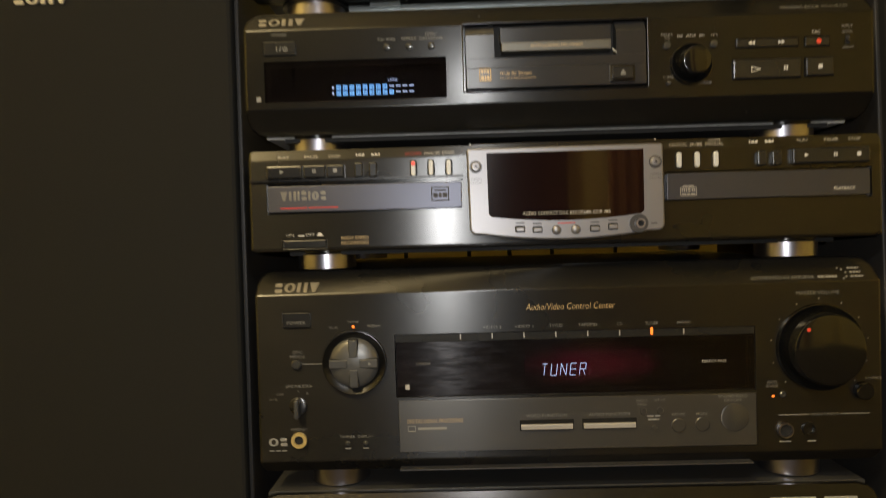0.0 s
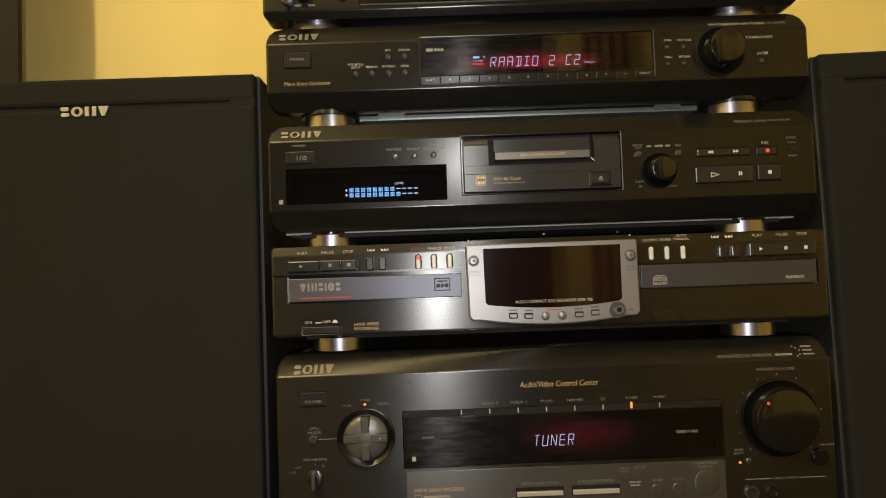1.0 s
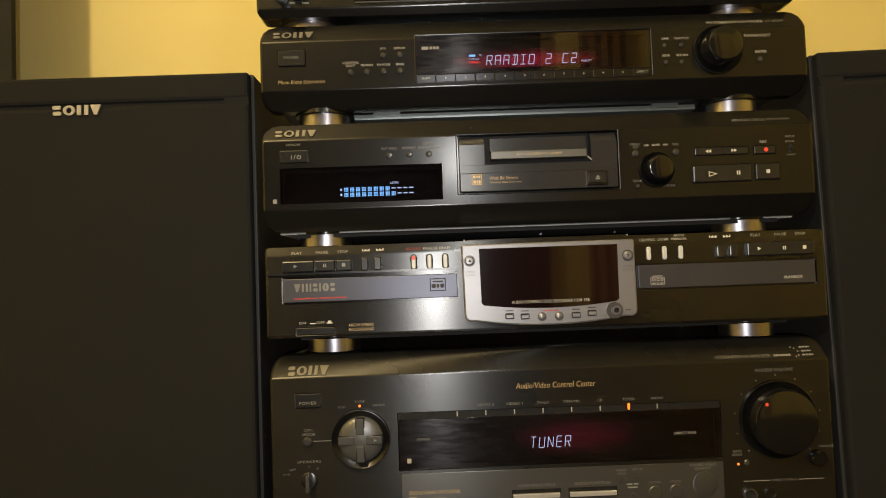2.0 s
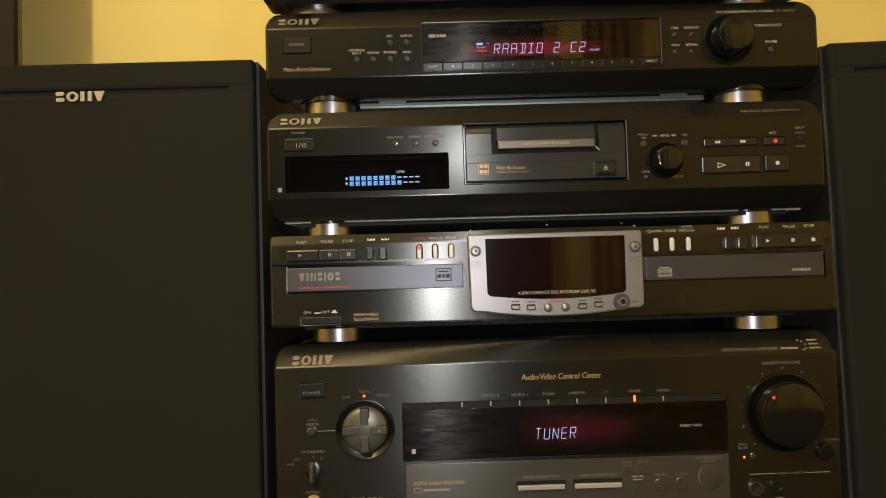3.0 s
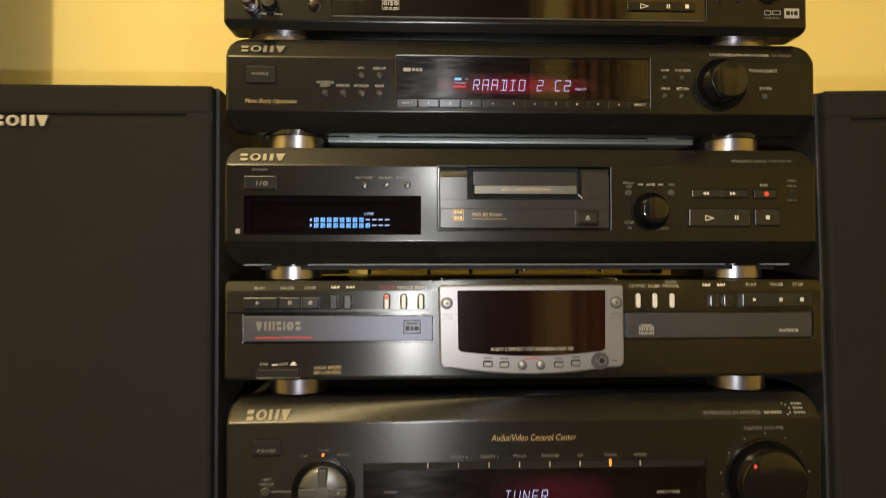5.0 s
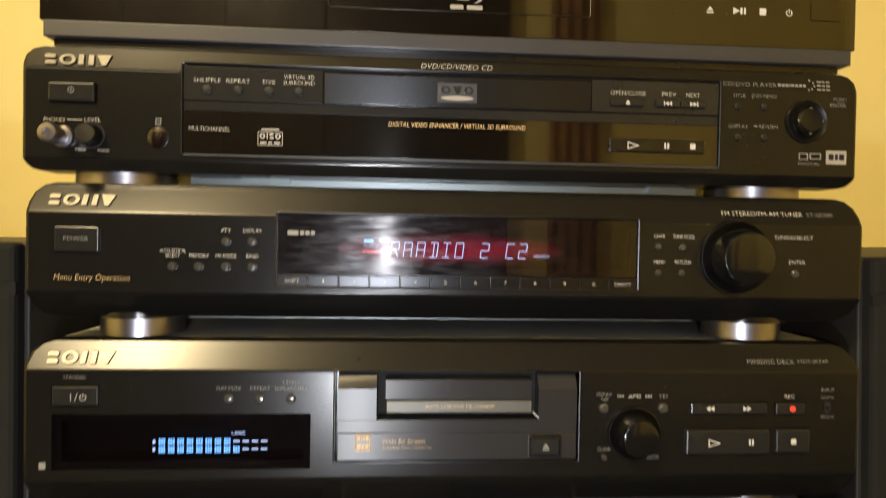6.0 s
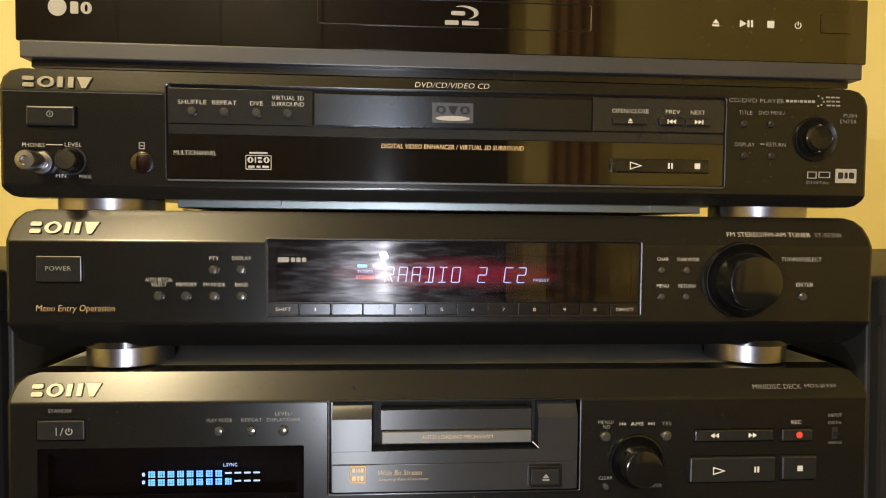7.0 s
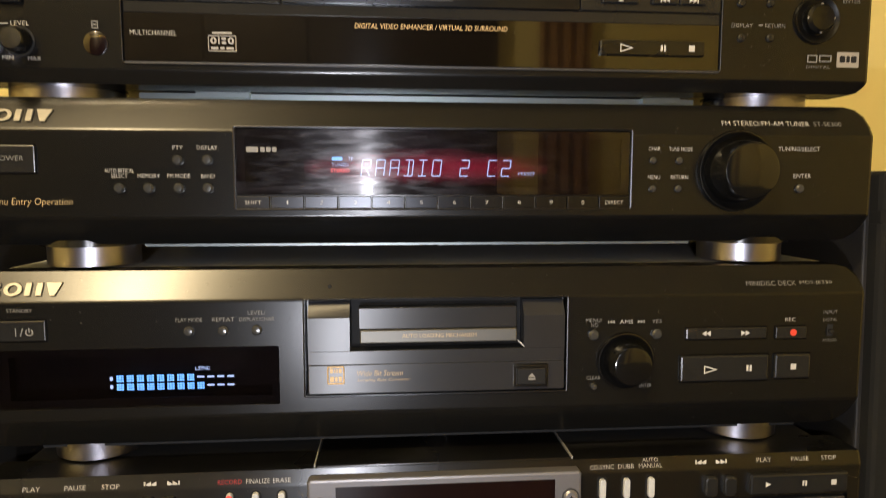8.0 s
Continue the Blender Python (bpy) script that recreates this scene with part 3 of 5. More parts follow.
words("OFF", -197, 369.2, 5, 1.6, DIMPRINT, amp)
words("A", -184.5, 371.2, 1.5, 1.6, DIMPRINT, amp)
words("B", -178, 369.6, 1.5, 1.6, DIMPRINT, amp)
words("A+B", -202, 365.8, 5.5, 1.6, DIMPRINT, amp)
sw = knob("speaker_switch_ring", PIANO, amp, -184.6, 361.0, [(6.2, 1), (6.0, -1.2), (4.5, -1.8)], n=24)
plate("lever", DIALKEY, sw, -186.2, -183.2, 353.5, 366.5, -7.5, -0.5, 1.2, 0.8, "dark grey lever of the rotary switch")
words("PHONES", -184.4, 344.6, 11, 1.8, DIMPRINT, amp)
sock = ring("headphone_ring", BRASS, amp, -184.7, 337.2, 5.4, 3.2, -2.0, 0.5, "gold plated socket ring")
knob("socket_hole", HOLE, sock, -184.7, 337.2, [(3.2, 0.4), (3.2, -0.3), (0.4, -0.35)], n=20)
badge(-199.6, 336.0, 13, 5.6, (("ring", 1.2), ("pair", 0.9)), DIMPRINT, amp, y=0.75, name="emblem", label="grey outlined emblem")
bars(-199.6, 330.0, 12, 0.8, DIMPRINT, amp, (1, 1, 1))
for x, s, w in ((-150.9, "DIMMER", 10), (-138.4, "DISPLAY", 11)):
    words(s, x, 338.8, w, 1.6, DIMPRINT, amp)
    knob("small_button", BEAD, amp, x, 334.2, [(1.8, 0.5), (1.8, -0.8), (1.2, -1.3)], n=14)
    bars(x, 330.6, 4.0, 0.6, DIMPRINT, amp)
# display window and function indicators
plate("indicator_strip", BUTTON, amp, -116, 130.5, 403.4, 408.6, 0.6, 15.8, 0.5)
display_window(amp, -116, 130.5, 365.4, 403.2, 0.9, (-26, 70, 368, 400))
NAMES = ["", "VIDEO 2", "VIDEO 1", "TV/LD", "TAPE/MD", "CD", "TUNER", "PHONO"]
for k, s in enumerate(NAMES):
    x = -70.9 + k * 21.9
    if k == 6:
        plate("amber_lamp", AMBER, amp, x - 0.8, x + 0.8, 404.6, 409.6, -0.4, 1.2, 0.7, 0.2, "glowing amber light")
    else:
        plate("indicator_tick", GREYBUTTON, amp, x - 0.4, x + 0.4, 404.6, 408.2, 0.2, 1.2)
    if s:
        words(s, x, 412.6, 2.0 * len(s) * 0.92, 2.0, DIMPRINT, amp)
words("Audio/Video Control Center", 5.2, 425.8, 61, 4.4, GOLDPRINT, amp, slant=0.18)
segment_text("TUNER", -14.6, 6.75, 379.8, 4.0, 8.3, VFD, amp, 11.5, 0.46)
words("STANDBY", -97, 388.2, 10, 1.7, DIMPRINT, amp, y=0.85)
words("DIRECT PASS", 103, 385.2, 16.4, 1.9, PRINT, amp, y=0.85)
plate("remote_sensor", GREYBUTTON, amp, -110.0, -107.0, 370.4, 373.8, 0.6, 1.2)
# the lower flap with its keys
flap = plate("flap", FLAP, amp, -115, 130.5, 327, 363, -0.5, 2.0, 0.8, 0.4, "dark grey metal flap")
plate("flap_lip", STRIP, amp, -115.2, 128, 314.4, 315.2, -1.0, 6.0)
words("DIGITAL SIGNAL PROCESSING", -90, 348.6, 38.5, 2.7, GOLDPRINT, flap, y=-0.5, slant=0.15)
frame_bar("emblem", DIMPRINT, flap, -109, -103.5, 341.4, 345.4, 0.5, -0.7, 0.5, 0.3)
bars(-92, 343.4, 20, 1.6, DIMPRINT, flap, y=-0.5)
for xa, xb, s in ((-30.8, 4.8, "VIDEO FUNCTION"), (12.2, 47.8, "AUDIO FUNCTION")):
    plate("function_key", GREYBUTTON, flap, xa, xb, 341.3, 344.8, -2.6, 0.5, 0.4, 0.5, "long light grey key")
    plate("function_key_surround", BUTTON, flap, xa - 0.8, xb + 0.8, 340.6, 347.8, -0.8, 0.4, 0.4)
    words(s, (xa + xb) / 2, 350.6, 28, 2.1, DIMPRINT, flap, y=-0.5)
for x, z, r in ((53.4, 352.0, 2.3), (64.8, 352.4, 2.3), (60.6, 340.0, 2.0), (77.3, 341.8, 4.9), (93.4, 342.3, 4.9), (115.6, 346.5, 9.5)):
    knob("round_key", FLAP, flap, x, z, [(r, 0.2), (r, -1.1), (r * 0.9, -1.5), (r * 0.2, -1.45)], n=28)
words("DIRECT", 52.6, 359.4, 8, 1.5, DIMPRINT, flap, y=-0.5)
words("PASS", 52.6, 356.8, 6, 1.5, DIMPRINT, flap, y=-0.5)
words("SET UP", 64.6, 359.6, 8, 1.5, DIMPRINT, flap, y=-0.5)
bars(60.4, 348.6, 9, 1.0, DIMPRINT, flap, (1, .8), y=-0.5)
bars(60.4, 346.2, 7.5, 1.0, DIMPRINT, flap, y=-0.5)
words("GENRE", 77.4, 349.4, 9, 1.6, DIMPRINT, flap, y=-0.5)
words("MODE", 93.4, 349.4, 8, 1.6, DIMPRINT, flap, y=-0.5)
words("SOUND FIELD", 114.6, 361.0, 20, 1.7, DIMPRINT, flap, y=-0.5)
words("ON/OFF", 114.6, 358.3, 12, 1.7, DIMPRINT, flap, y=-0.5)
# volume
dish("volume_bezel", KNOB, amp, 174.3, 393.4, 29.0, 24.6, -3.0)
vol = knob("volume_knob", KNOB, amp, 174.3, 393.4, [(25.2, 0.5), (25.0, -3), (24.2, -12.5), (23.2, -14.0), (21.5, -14.6), (0.5, -14.4)], "large black volume knob with a red dot", 48)
knob("pointer_dot", REDDOT, vol, 159.4, 407.4, [(1.3, -14.0), (1.3, -14.8), (0.4, -14.9)], "red pointer dot", 12)
for k in range(11):
    a = radians(225 - 27 * k)
    knob("scale_dot", DIMPRINT, amp, 174.3 + 33.2 * math.cos(a), 393.4 + 33.2 * math.sin(a), [(0.55, 0.2), (0.5, -0.3)], n=8)
words("MASTER VOLUME", 173.6, 430.6, 29, 2.4, DIMPRINT, amp)
words("INTEGRATED AV AMPLIFIER", 151.5, 441.2, 42.5, 2.1, DIMPRINT, amp, lean=lean)
bars(182, 441.2, 13, 1.5, DIMPRINT, amp, (1, 1, .4, 1, 1, 1, 1), lean=lean)
for dx, dz in ((-1.5, 3.2), (1.2, 2.2), (3.4, 0), (2.6, -3.0), (0, -4.2)):
    bars(192.5 + dx * 0.9, 443.6 + dz * 0.9, 1.1, 1.1, DIMPRINT, amp, lean=lean, name="emblem_dot")
for k, w in enumerate((8, 7.4, 8.6)):
    bars(202, 446.4 - 2.7 * k, w, 1.1, DIMPRINT, amp, (1.2, 1, 1, 0.6), lean=lean)
words("BASS", 141.8, 370.0, 6.4, 1.7, DIMPRINT, amp)
words("BOOST", 141.8, 367.2, 7.6, 1.7, DIMPRINT, amp)
knob("amber_lamp", AMBER, amp, 142.3, 360.2, [(0.9, 0.5), (0.9, -0.3), (0.4, -0.6)], "glowing amber light", 10)
knob("small_button", BEAD, amp, 148.6, 361.4, [(2.3, 0.5), (2.3, -1.0), (1.6, -1.6)], n=16)
knob("balance_knob", KNOB, amp, 202.7, 363.0, [(6.2, 0.5), (6.0, -4), (5.2, -5), (0.4, -5.1)], n=24)
words("BALANCE", 210.5, 371.4, 11, 1.6, DIMPRINT, amp)
plate("printed_line", DIMPRINT, amp, 145.6, 166, 346.9, 347.4, -0.12, 0.2)
plate("printed_line", DIMPRINT, amp, 188, 207.4, 346.9, 347.4, -0.12, 0.2)
words("VIDEO 3 INPUT", 177, 347.2, 19, 1.7, DIMPRINT, amp)
sock = ring("video_socket_ring", CHROME, amp, 149.7, 336.8, 5.2, 4.2, -2.4, 0.5, "bright metal socket ring")
knob("socket_hole", HOLE, sock, 149.7, 336.8, [(4.2, 0.4), (4.2, -0.3), (0.4, -0.35)], n=20)
ring("audio_socket_ring", PIANO, amp, 166.0, 337.4, 4.6, 3.4, -2.0, 0.5)
bars(150, 328.8, 8, 0.9, DIMPRINT, amp)
bars(168, 328.8, 6, 0.9, DIMPRINT, amp)

# ---- the compact disc recorder ----
cdr = thing("disc_recorder", 3, 140, 454, "black compact disc recorder with silver display surround and grey trays", "disc recorder")
lean = fascia_lean(531, 0.25, 470, 0.6)
fascia(PIANO, cdr, -214.5, 219, 468.5, 538, lean, folds=(531, 470), r_top=2, r_bot=2,
       cuts=((-202, -66, 494, 515.2, 3.0), (71.2, 211.5, 495, 516, 3.0), (-192, -161, 469.8, 476.6, 3.0)), label="glossy black plastic front")
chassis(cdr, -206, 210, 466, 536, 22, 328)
for x in (-168, 170):
    for y in (45, 270):
        foot(cdr, x, y - 10, 454.2, 467, 21)
        collar(cdr, x, y - 10, 466, 470, 21)
# black hood running back over the lid, with thin bright seams
bm = bmesh.new()
slab(bm, -59.5, 65.5, 535.0, 539.0, 2, 90, 0.6, 0.6)
part("hood", bm, PIANO, cdr)
for x in (-60.5, 66.5):
    bm = bmesh.new()
    slab(bm, x - 0.35, x + 0.35, 536, 539.3, 3, 42, 0.1)
    part("hood_seam", bm, GREYBUTTON, cdr)
# trays
tray = plate("recorder_tray", GREYTRAY, cdr, -200.8, -67.2, 495.4, 513.4, -0.6, 6, 0.8, 0.5, "blue grey metal disc tray front")
badge(-176.5, 506.4, 31.5, 6.2, (("wedge", 1), ("posts", 1), ("block", .3), ("pair", .8), ("block", .3), ("ring", 1), ("pair", .8)), BADGE, tray, y=0.1)
bars(-172.5, 498.2, 40, 1.0, REDPRINT, tray, (4, 4.4), y=-0.6)
frame_bar("emblem", DULLMARK, tray, -88.2, -76.0, 500.4, 510.2, 0.7, -0.75, 0, 0.3, "dark square disc emblem")
bars(-82.1, 504.4, 9.5, 3.0, DULLMARK, tray, (1, .6, 1), y=-0.95)
bars(-82.1, 507.8, 8.0, 1.0, DULLMARK, tray, y=-0.95)
tray = plate("player_tray", GREYTRAY, cdr, 72.6, 210.0, 496.6, 514.4, -0.6, 6, 0.8, 0.5, "dark grey metal disc tray front")
disc_emblem(87.2, 502.6, 11.0, 7.2, GREYBUTTON, tray, -0.6)
words("PLAYBACK", 192.6, 501.4, 14.6, 2.2, PRINT, tray, y=-0.6, slant=0.2, bold=0.01)
# silver surround: a bowed plate with the display and the row of keys
bm = bmesh.new()
pts = [(-63.4, 533.6), (-62.4, 482)]
for k in range(3):
    a = radians(180 + 30 * k + 10)
    pts.append((-57.4 + 5 * math.cos(a), 481 + 5 * math.sin(a)))
for k in range(9):
    u = -1 + k / 4
    pts.append((3.2 + 57 * u, 471.6 + 4.6 * u * u))
for k in range(3):
    a = radians(280 + 30 * k)
    pts.append((64.8 + 5 * math.cos(a), 481 + 5 * math.sin(a)))
pts += [(69.6, 482), (69.2, 533.6), (68, 535), (-62, 535)]
loop_prism(bm, pts, -5.0, 3.0)
surround = part("display_surround", bm, SILVER, cdr, "silver painted bowed display surround")
bv = surround.modifiers.new("edge", "BEVEL")
bv.width, bv.segments, bv.limit_method, bv.angle_limit = 0.0012, 2, "ANGLE", radians(50)
bm = bmesh.new()
pts = [(-50.0, 531.4), (-49.4, 490)] + [(3.0 + 52.4 * (-0.96 + k * 0.24), 484.8 + 3.6 * (-0.96 + k * 0.24) ** 2) for k in range(9)] + [(55.6, 490), (55.8, 531.4)]
loop_prism(bm, pts, -5.5, -3.0)
part("display_window", bm, SMOKED, surround, "dark smoked display window")
words("AUDIO COMPACT DISC RECORDER", -3.2, 489.8, 46.5, 2.3, PRINT, surround, y=-5.5)
words("CDR 785", 26.9, 489.8, 11.6, 2.2, PRINT, surround, y=-5.5)
for x in (-57.4, 63.6):
    ring("eject_key_rim", STRIP, surround, x, 522.4, 4.3, 3.5, -5.6, -4.0)
    knob("eject_key", SILVER, surround, x, 522.4, [(3.5, -4), (3.5, -6.0), (2.6, -6.8), (0.4, -7.0)], "round silver key", 20)
    icon("eject", x, 522.6, 2.0, HOLE, surround, y=-6.9)
    words("OPEN", x, 514.0, 7, 1.5, STRIP, surround, y=-5.0)
    words("CLOSE", x, 511.6, 8, 1.5, STRIP, surround, y=-5.0)
for k, (x, z) in enumerate(((-28.4, 479.4), (-16.7, 478.8), (-3.8, 478.2), (9.2, 478.2), (22.2, 478.6), (34.4, 479.6))):
    if k in (2, 3):
        ring("key_rim", STRIP, surround, x, z, 3.3, 2.8, -5.5, -4.5)
        knob("round_key", SILVER, surround, x, z, [(2.8, -4.8), (2.8, -6.0), (2.0, -6.6), (0.4, -6.8)], n=20)
    else:
        plate("key_recess", HOLE, surround, x - 3.4, x + 3.4, z - 2.3, z + 2.3, -5.15, -4.5, 1.0)
        plate("key", SILVER, surround, x - 2.9, x + 2.9, z - 1.7, z + 1.2, -6.6, -5.0, 0.5, 0.5)
        bars(x, z + 4.2, 6, 0.8, STRIP, surround, y=-5.0)
bars(3, 482.8, 12, 0.7, REDPRINT, surround, y=-5.0)
ring("headphone_boss", STRIP, surround, 51.4, 481.2, 6.2, 3.3, -7.6, -4.5, "dark grey boss of the headphone socket")
ring("headphone_ring", CHROME, surround, 52.4, 481.2, 3.3, 2.0, -8.0, -4.8)
knob("headphone_socket", HOLE, surround, 52.4, 481.2, [(2.0, -5.2), (2.0, -5.6), (0.4, -5.7)], n=16)
bars(62.2, 481.0, 4, 0.8, STRIP, surround, y=-5.0)
# keys of the left and right decks
plate("key_ledge", BUTTON, cdr, -213, -66, 516.4, 518.0, -1.2, 1.0)
for a, b, s, w in ((-200.5, -176.2, "play", "PLAY"), (-175.4, -160.2, "pause", "PAUSE"), (-159.4, -147.4, "stop", "STOP")):
    key = plate("transport_key", BUTTON, cdr, a, b, 518.4, 527.0, -4.0, 1, 0.6, 1.0)
    icon(s, (a + b) / 2 if s != "play" else -190, 523.0, 2.6, DIMPRINT, key, y=-4.1)
for x, w, s in ((-189.7, 7.6, "PLAY"), (-170.3, 9.4, "PAUSE"), (-154.4, 8.0, "STOP")):
    words(s, x, 533.2, w, 2.1, PRINT, cdr, lean=lean)
for x, s in ((-136.2, "prev"), (-126.3, "next")):
    icon(s, x, 533.4, 2.9, PRINT, cdr, y=0.6)
    plate("skip_key", BUTTON, cdr, x - 4.2, x + 1.6, 517.8, 528.2, -3.2, 1, 1.2, 1.0)
for x, s, m, w in ((-100.0, "RECORD", REDPRINT, 12), (-87.9, "FINALIZE", PRINT, 12), (-75.7, "ERASE", PRINT, 9)):
    words(s, x + (0 if s != "FINALIZE" else 1), 533.4, w * 0.92, 2.0, m, cdr, lean=lean)
    plate("pill_key", PILL, cdr, x - 1.65, x + 1.65, 517.8, 528.4, -2.2, 1, 1.6, 0.6, "upright cream pill shaped key")
    plate("pill_recess", HOLE, cdr, x - 2.6, x + 2.6, 517.0, 529.2, -0.2, 0.6, 2.5)
knob("record_dot", REDDOT, cdr, -100.0, 526.4, [(1.6, -1.8), (1.6, -2.5), (0.5, -2.6)], "red dot", 14)
for x, s, w in ((81.1, "CD-SYNC", 12), (93.4, "DUBB", 8), (106.0, "MANUAL", 12)):
    words(s, x, 534.0, w, 2.0, PRINT, cdr, lean=lean)
    plate("pill_key", PILL, cdr, x - 1.65, x + 1.65, 518.2, 528.6, -2.2, 1, 1.6, 0.6, "upright cream pill shaped key")
    plate("pill_recess", HOLE, cdr, x - 2.6, x + 2.6, 517.4, 529.4, -0.2, 0.6, 2.5)
words("AUTO", 106.0, 536.8, 8, 1.8, PRINT, cdr, lean=lean)
for x, s in ((132.7, "prev"), (142.7, "next")):
    icon(s, x, 534.4, 2.9, PRINT, cdr, y=0.8)
    plate("skip_key", BUTTON, cdr, x + 0.5, x + 7.5, 517.8, 528.4, -3.2, 1, 2.4, 1.0)
key = plate("transport_key", BUTTON, cdr, 156.5, 208.5, 518.4, 529.0, -4.0, 1, 1.0, 1.0)
for x, s, t, w in ((165.7, "play", "PLAY", 7.6), (185.0, "pause", "PAUSE", 9.4), (200.6, "stop", "STOP", 8.0)):
    words(t, x, 534.8, w, 2.1, PRINT, cdr, lean=lean)
    icon(s, x, 524.0, 2.7, PRINT, key, y=-4.1)
plate("power_key", BUTTON, cdr, -191.2, -161.8, 470.4, 476.0, -0.6, 4, 0.6, 0.6)
frame_bar("power_key_rim", RIM, cdr, -192.2, -160.8, 469.6, 476.8, 0.4, -0.2, 1.0, 0.8)
words("ON", -186.6, 479.6, 5.2, 2.0, PRINT, cdr)
words("OFF", -172.6, 479.6, 6.4, 2.0, PRINT, cdr)
plate("printed_mark", PRINT, cdr, -181, -176.6, 478.6, 479.4, -0.12, 0.2)
plate("printed_mark", PRINT, cdr, -168.2, -163.6, 478.6, 479.4, -0.12, 0.2)
plate("printed_mark", PRINT, cdr, -167.2, -164.6, 479.4, 480.8, -0.12, 0.2)
words("HIGH SPEED", -141.8, 476.8, 19, 2.2, GOLDPRINT, cdr, slant=0.2)
words("RECORDING", -141.8, 473.4, 19, 2.2, GOLDPRINT, cdr, slant=0.2)

# ---- the minidisc deck ----
md = thing("minidisc_deck", 0, 140, 538, "black minidisc deck with loading slot and blue level meter", "minidisc deck")
lean = fascia_lean(620.5, 0.55, 566, 0.7)
fascia(BLACK, md, -215, 215, 550, 634, lean, folds=(620.5, 566), r_top=10, r_bot=9,
       cuts=((-201, -75.6, 571, 599, 16), (-63.5, 61.5, 574.5, 620.2, 7.0), (-201.2, -178.2, 602.6, 613.2, 1.2), (167.0, 184.6, 597.2, 604.6, 1.2),
             (120.8, 163.6, 597.6, 604.6, 1.2), (118.2, 165.0, 576.4, 590.8, 1.0), (167.0, 187.0, 577.0, 590.8, 1.0)))
chassis(md, -207, 207, 547, 633.8, 22, 285, lid=SHEENLID)
for x, z in ((8, 545.0), (72, 544.4), (160, 545.6)):
    knob("screw", CHROME, md, x, z, [(1.4, 68), (1.4, 58), (0.9, 57)], n=12)
for x in (-173, 170):
    for y in (46, 250):
        foot(md, x, y - 8, 538.2, 549.5)
        collar(md, x, y - 8, 548, 551, 21)
badge(-188.6, 626.6, 32, 5.6, MAKER, BADGE, md, lean=lean)
words("STANDBY", -190, 617.2, 11, 1.6, DIMPRINT, md)
key = plate("power_button", BUTTON, md, -200.6, -178.8, 603.2, 612.7, -0.8, 4, 0.5, 0.6)
plate("printed_mark", DIMPRINT, key, -191.8, -191.4, 605.6, 609.2, -0.95, -0.5)
bm = bmesh.new()
flat_shape(bm, [(-189.9, 605.6), (-189.5, 605.6), (-188.3, 609.2), (-188.7, 609.2)], -0.85)
part("printed_mark", bm, DIMPRINT, key)
icon("power", -185.8, 607.4, 3.4, DIMPRINT, key, y=-0.85)
for x, s, s2, w in ((-116.0, "PLAY MODE", "", 12), (-100.6, "REPEAT", "", 10), (-85.4, "DISPLAY/CHAR", "LEVEL/", 16)):
    words(s, x, 611.8, w, 1.8, DIMPRINT, md)
    if s2:
        words(s2, x, 614.8, 8, 1.8, DIMPRINT, md)
    knob("small_button", BEAD, md, x, 606.6, [(2.4, 0.6), (2.4, -1.2), (1.7, -2.0), (0.3, -2.2)], n=20)
display_window(md, -200.6, -76.0, 571.4, 598.6, 0.8, None, CLEARWINDOW)
plate("remote_sensor", DIMPRINT, md, -206.8, -203.6, 571.8, 575.2, -0.15, 0.4)
for row in range(2):
    for k in range(12):
        x, z = -153.0 + k * 4.65, (582.4 if row == 0 else 578.3)
        lit = k < (8 if row == 0 else 9)
        bm = bmesh.new()
        if lit:
            for a in range(3):
                for b in range(3):
                    slab(bm, x + a * 1.13, x + a * 1.13 + 0.84, z - 1.75 + b * 1.13, z - 1.75 + b * 1.13 + 0.84, 9.2, 9.6)
        else:
            slab(bm, x, x + 3.2, z - 0.4, z + 0.35, 9.2, 9.6)
        part("meter_segment", bm, VFDBLUE if lit else VFD, md)
bars(-155.4, 582.2, 1.3, 1.8, VFD, md, y=9.4)
bars(-155.4, 578.3, 1.3, 1.8, VFD, md, y=9.4)
words("L.SYNC", -113.2, 586.6, 6.8, 1.8, VFD, md, y=9.4, bold=0.01)
# loading well
frame_bar("well_rim", RIM, md, -64.4, 62.4, 573.6, 621.0, 0.7, -0.4, 3.0, 1.2)
bm = bmesh.new()
slab(bm, -62.0, 60.0, 575.8, 589.8, -2.6, 6.9, 0.8, 0.4)
slab(bm, -62.0, 60.0, 589.8, 596.2, -2.3, 6.9, 0.2, 0.2)
# cheeks beside the slot, whose tops slope back into the well
for xa, xb in ((-62.0, -42.6), (40.0, 60.0)):
    a = [[bm.verts.new((x, y, z)) for y, z in ((-2.3, 596.2), (-2.3, 612.0), (-1.9, 612.7), (2.6, 619.2), (6.9, 619.2), (6.9, 596.2))] for x in (xa, xb)]
    bm.faces.new(a[0])
    bm.faces.new(a[1][::-1])
    for k in range(6):
        bm.faces.new((a[0][k], a[1][k], a[1][(k + 1) % 6], a[0][(k + 1) % 6]))
panel = part("slot_panel", bm, SLOT, md, "satin dark grey slot panel")
bm = bmesh.new()
slab(bm, -42.5, 39.9, 596.4, 620.0, 6.2, 6.9)
part("slot_recess", bm, HOLE, md)
plate("slot_shutter", SLOT, md, -38.4, 36.6, 606.4, 616.4, -1.6, 6.0, 0.4, 0.3)
lip = plate("slot_lip", SLOTLIP, md, -37.8, 36.4, 600.0, 606.2, -3.6, 5.0, 0.5, 0.5, "pale metal slot lip with lettering")
words("AUTO LOADING MECHANISM", -0.6, 603.4, 35, 1.9, GOLDPRINT, lip, y=-3.6)
bm = bmesh.new()
